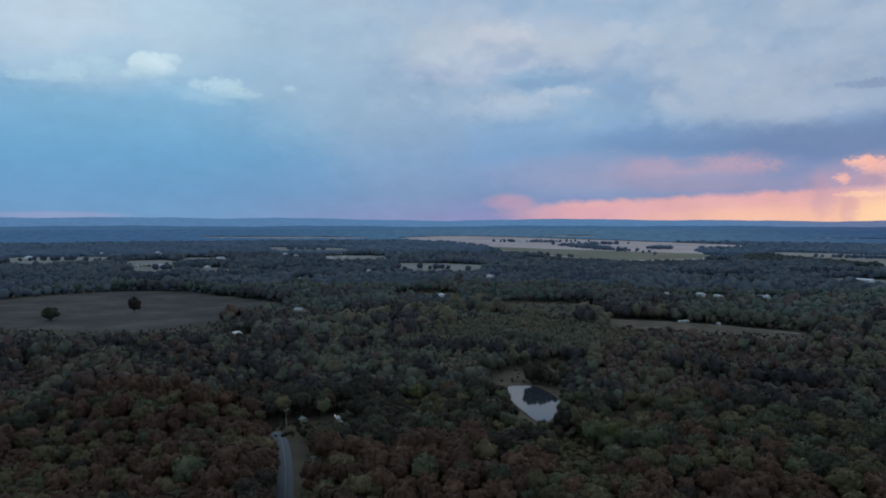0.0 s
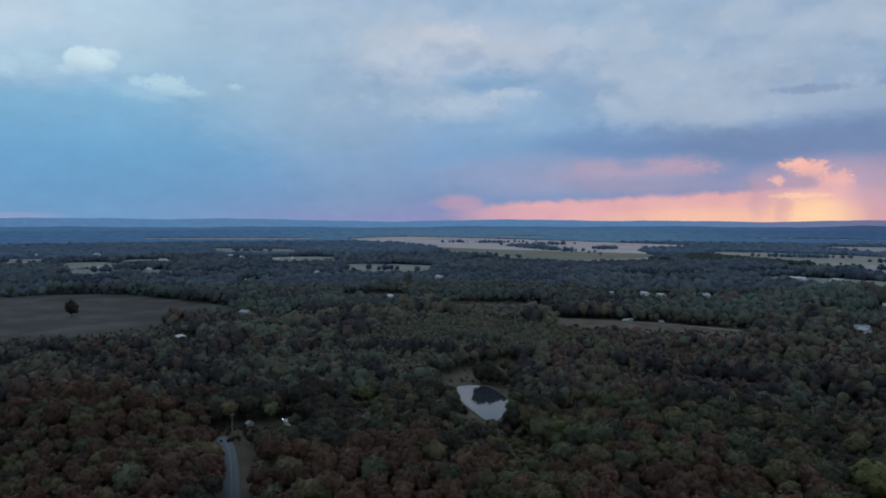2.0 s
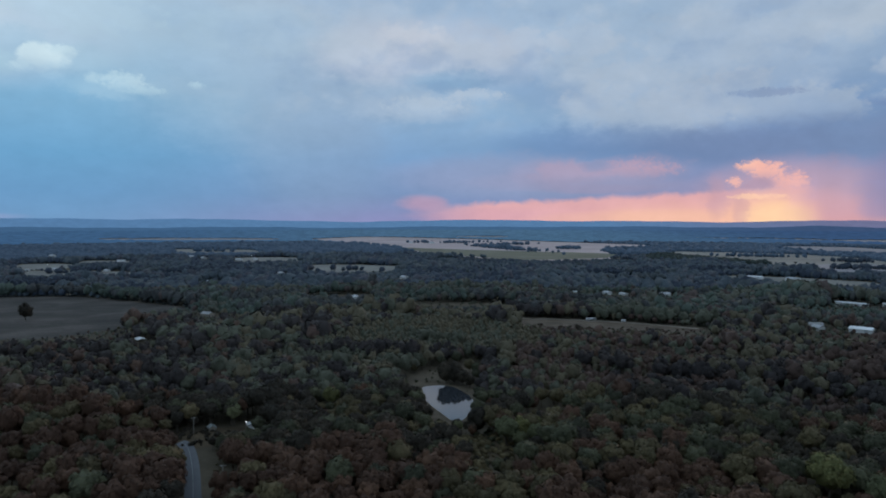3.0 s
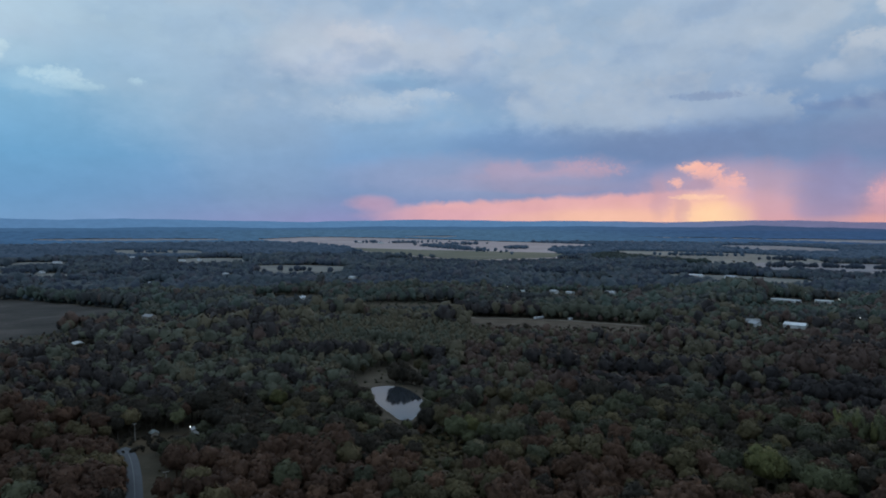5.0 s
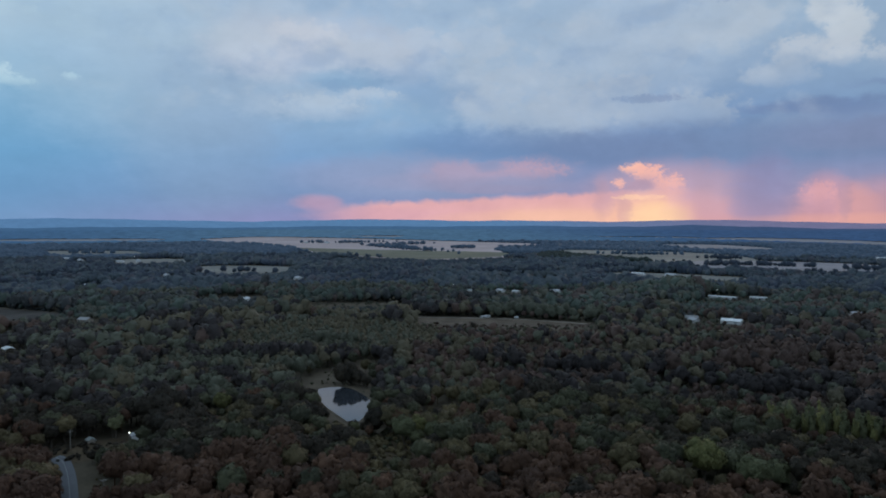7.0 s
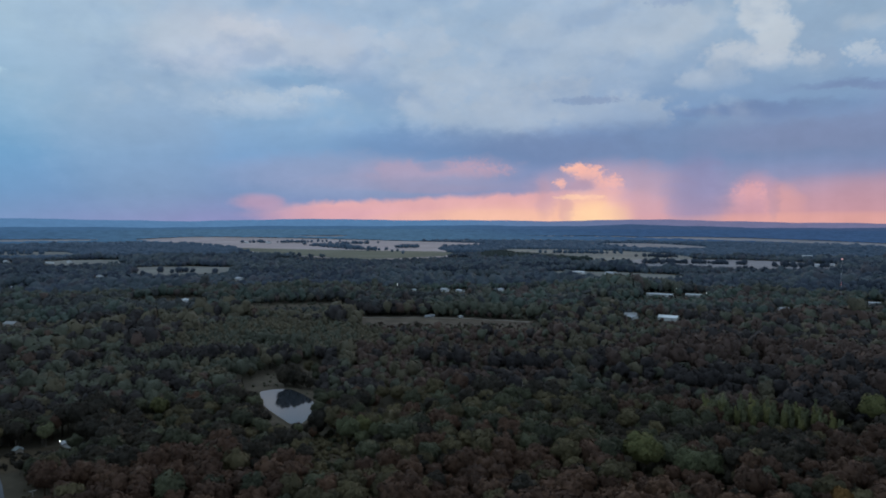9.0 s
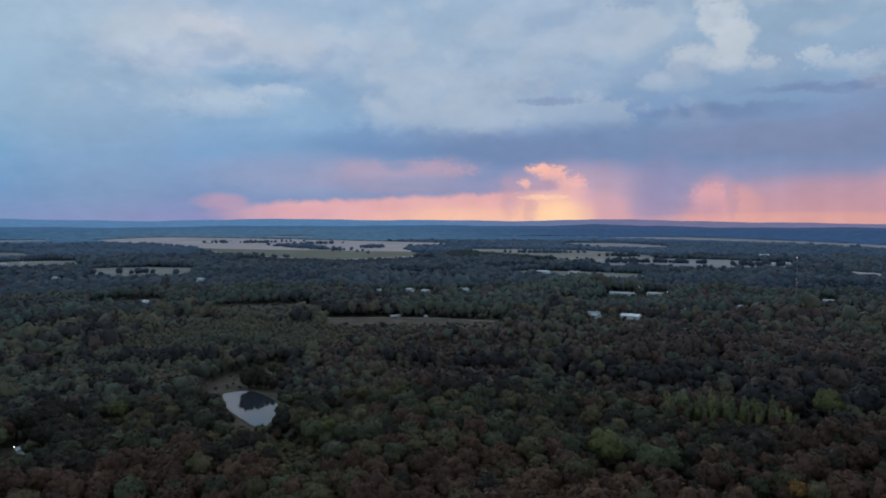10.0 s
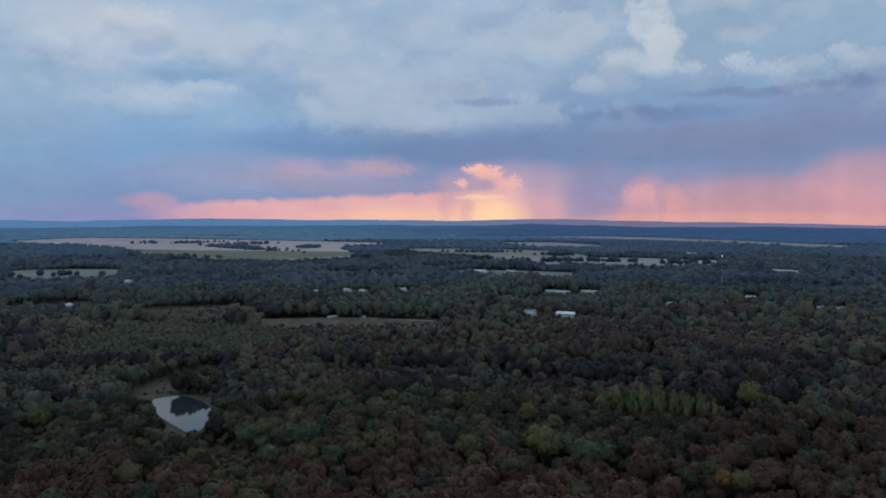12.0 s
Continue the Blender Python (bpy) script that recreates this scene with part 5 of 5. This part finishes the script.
def building(kind, x, y, turn, along, across, eaves):
    roof, wall, ribs, pitch, label = STYLE[kind]
    rise = across / 2 * pitch
    base = new(NAMES[kind])
    base.matrix_basis = place(x, y, 1.0, radians(-turn))
    if kind == "frame":
        for sx in (-1, 0, 1):
            for sy in (-1, 1):
                part("post", block(0.25, 0.25, eaves + 0.3, (sx * along * 0.46, sy * across * 0.45, -0.3)), POLEWOOD, base)
        n = 9
        for k in range(n):
            bm = pitched(0.25, across, eaves, rise, 0.4, 0.2)
            o = part("rafter", bm, SIDING, base)
            o.location.x = -along / 2 + k * along / (n - 1)
        part("roof_panel", block(along * 0.55, across * 0.45, 0.12, (along * 0.15, 0, eaves + rise + 0.2)), roof, base, "white roof sheet")
        return tagged(base, label, "shed")
    part("wall", gable(along, across, eaves, rise), wall, base)
    part("roof", pitched(along, across, eaves, rise, 0.5, 0.22, ribs), roof, base)
    for s in (-1, 1):
        edge = s * across / 2
        if kind in ("barn", "shed"):
            for k in (-1, 1):
                part("door", block(min(4, along * 0.16), 0.1, eaves * 0.8, (k * along * 0.25, edge + s * 0.05, 0)), GREYROOF, base, "wide grey sliding door")
        else:
            part("door", block(1.0, 0.1, 2.05, (0, edge + s * 0.05, 0.1)), DOORWOOD, base, "brown door")
            for k in (-1, 1):
                opening(base, "window", k * along * 0.28, edge, 1.0, min(1.5, along * 0.2), 1.2, s, SIDING, GLASS)
    if kind in ("house", "cottage"):
        part("chimney", block(0.7, 0.7, rise + 1.6, (along * 0.25, 0.6, eaves), 0.03), BRICK, base, "brick chimney")
    tagged(base, label, "building" if kind not in ("house", "cottage") else "house")


for site in SITES:
    building(*site)


def trailer(x, y, turn, long, label):
    base = new("camping_trailer")
    base.matrix_basis = place(x, y, 1.0, radians(turn))
    part("body", block(long, 2.5, 2.1, (0, 0, 0.55), 0.22), PALEMETAL, base, "pale ribbed body")
    part("roof", block(long - 0.3, 2.3, 0.12, (0, 0, 2.63), 0.04), WHITE, base)
    part("stripe", block(long - 0.4, 2.53, 0.22, (0, 0, 1.2)), GREYROOF, base, "grey side stripe")
    for s in (-1, 1):
        for k in (-0.3, 0.3):
            part("window", block(1.2, 0.06, 0.7, (k * long, s * 1.26, 1.8), 0.02), GLASS, base)
        for k in (-0.6, 0.6):
            wheel = part("wheel", drum(0.36, 0.24, (k, s * 1.1, 0.36), "y"), RUBBER, base)
            part("rim", drum(0.2, 0.26, (k, s * 1.11, 0.36), "y"), STEEL, wheel, "steel rim")
    part("door", block(0.8, 0.06, 1.9, (long * 0.12, -1.27, 0.7), 0.02), GREYROOF, base)
    part("hitch", block(1.6, 0.2, 0.15, (long / 2 + 0.7, 0, 0.45)), STEEL, base)
    tagged(base, label, "trailer", "trailers in the clearing")


trailer(253, 731, 20, 13, "long white house trailer in the rough clearing")
trailer(283, 714, -5, 4.6, "short white trailer in the rough clearing")


def utility_pole(x, y, tall, turn):
    base = new("utility_pole")
    base.matrix_basis = place(x, y, 1.0, radians(turn))
    part("pole", drum(0.17, tall + 0.5, (0, 0, tall / 2 - 0.25), "z", 10, 0.11), POLEWOOD, base)
    part("crossarm", block(2.4, 0.14, 0.16, (0, 0.12, tall - 0.7), 0.01), POLEWOOD, base)
    for k in (-1.05, -0.45, 0.45, 1.05):
        part("insulator", drum(0.06, 0.2, (k, 0.12, tall - 0.44), "z", 8, 0.04), WHITE, base)
    for k in (-1, 1):
        bm = bmesh.new()
        v, t = tube((k * 0.8, 0.12, tall - 0.68), (0, 0.12, tall - 1.35), 0.03, 0.03, 4)
        vs = [bm.verts.new(p) for p in v]
        for f in t:
            bm.faces.new([vs[q] for q in f])
        part("brace", bm, STEEL, base)
    tagged(base, "weathered wooden utility pole with one crossarm", "utility pole", "utility poles along the road")


utility_pole(-81, 357, 9, 20)
utility_pole(-54, 287, 10.5, 10)


def yard_light(x, y, tall, power_mat=None):
    base = new("yard_light")
    base.matrix_basis = place(x, y, 1.0, math.atan2(-x, y) + math.pi)
    part("pole", drum(0.1, tall + 0.4, (0, 0, tall / 2 - 0.2), "z", 8, 0.07), POLEWOOD, base)
    part("arm", block(0.08, 1.0, 0.08, (0, 0.5, tall - 0.3)), STEEL, base)
    head = part("head", drum(0.32, 0.25, (0, 1.0, tall - 0.2), "z", 10, 0.18), STEEL, base)
    bm = bmesh.new()
    bmesh.ops.create_icosphere(bm, subdivisions=2, radius=0.26, matrix=Matrix.Translation((0, 1.0, tall - 0.45)))
    part("bulb", bm, power_mat or LAMPGLOW, head, "lit white globe")
    tagged(base, "yard light on a wooden pole, switched on", "street lamp", "yard lights")


for lx, ly, lz in ((294, 994, 12), (544, 824, 13), (624, 826, 13), (651, 812, 13), (589, 1032, 12), (544, 600, 12), (640, 739, 12), (-57, 365.5, 5),
                   (-660, 1600, 13), (-280, 1920, 13), (-980, 2010, 14), (-330, 2500, 14), (400, 930, 12)):
    yard_light(lx, ly, lz)


def radio_mast(x, y, tall):
    base = new("radio_mast")
    base.matrix_basis = place(x, y, 1.0, 0.3)
    feet = [(math.cos(a) * 1.1, math.sin(a) * 1.1) for a in (0.5, 2.594, 4.689)]
    for fx, fy in feet:
        v, t = tube((fx, fy, -0.3), (fx * 0.35, fy * 0.35, tall), 0.04, 0.025, 6)
        o = new("leg", mesh_of("leg", v, t, STEEL, True))
        o.parent = base
    for side in range(3):
        (ax, ay), (bx, by) = feet[side], feet[(side + 1) % 3]
        pieces, n = [], 26
        for k in range(n):
            s0, s1 = 1 - 0.65 * k / n, 1 - 0.65 * (k + 1) / n
            p, q = ((ax, ay), (bx, by)) if k % 2 else ((bx, by), (ax, ay))
            pieces.append(tube((p[0] * s0, p[1] * s0, tall * k / n), (q[0] * s1, q[1] * s1, tall * (k + 1) / n), 0.012, 0.012, 4))
        v, t = merged(pieces)
        o = new("lattice", mesh_of("lattice", v, t, STEEL, True))
        o.parent = base
    for z, r, mat, lab in ((tall + 0.4, 0.45, WARMGLOW, "bright warm top beacon"), (tall * 0.46, 0.42, REDGLOW, "red beacon")):
        bm = bmesh.new()
        bmesh.ops.create_icosphere(bm, subdivisions=2, radius=r, matrix=Matrix.LocRotScale((0.9 if z < tall else 0, 0, z), None, (1, 1, 1.2)))
        part("beacon", bm, mat, base, lab)
    for z in (0.55, 0.7):
        part("dish", drum(0.5, 0.25, (-0.9, 0, tall * z), "x", 12, 0.3), WHITE, base, "white dish antenna")
    tagged(base, "slim lattice radio mast with warm and red beacons", "radio mast")


radio_mast(*polar(49.92, 1000), 59)
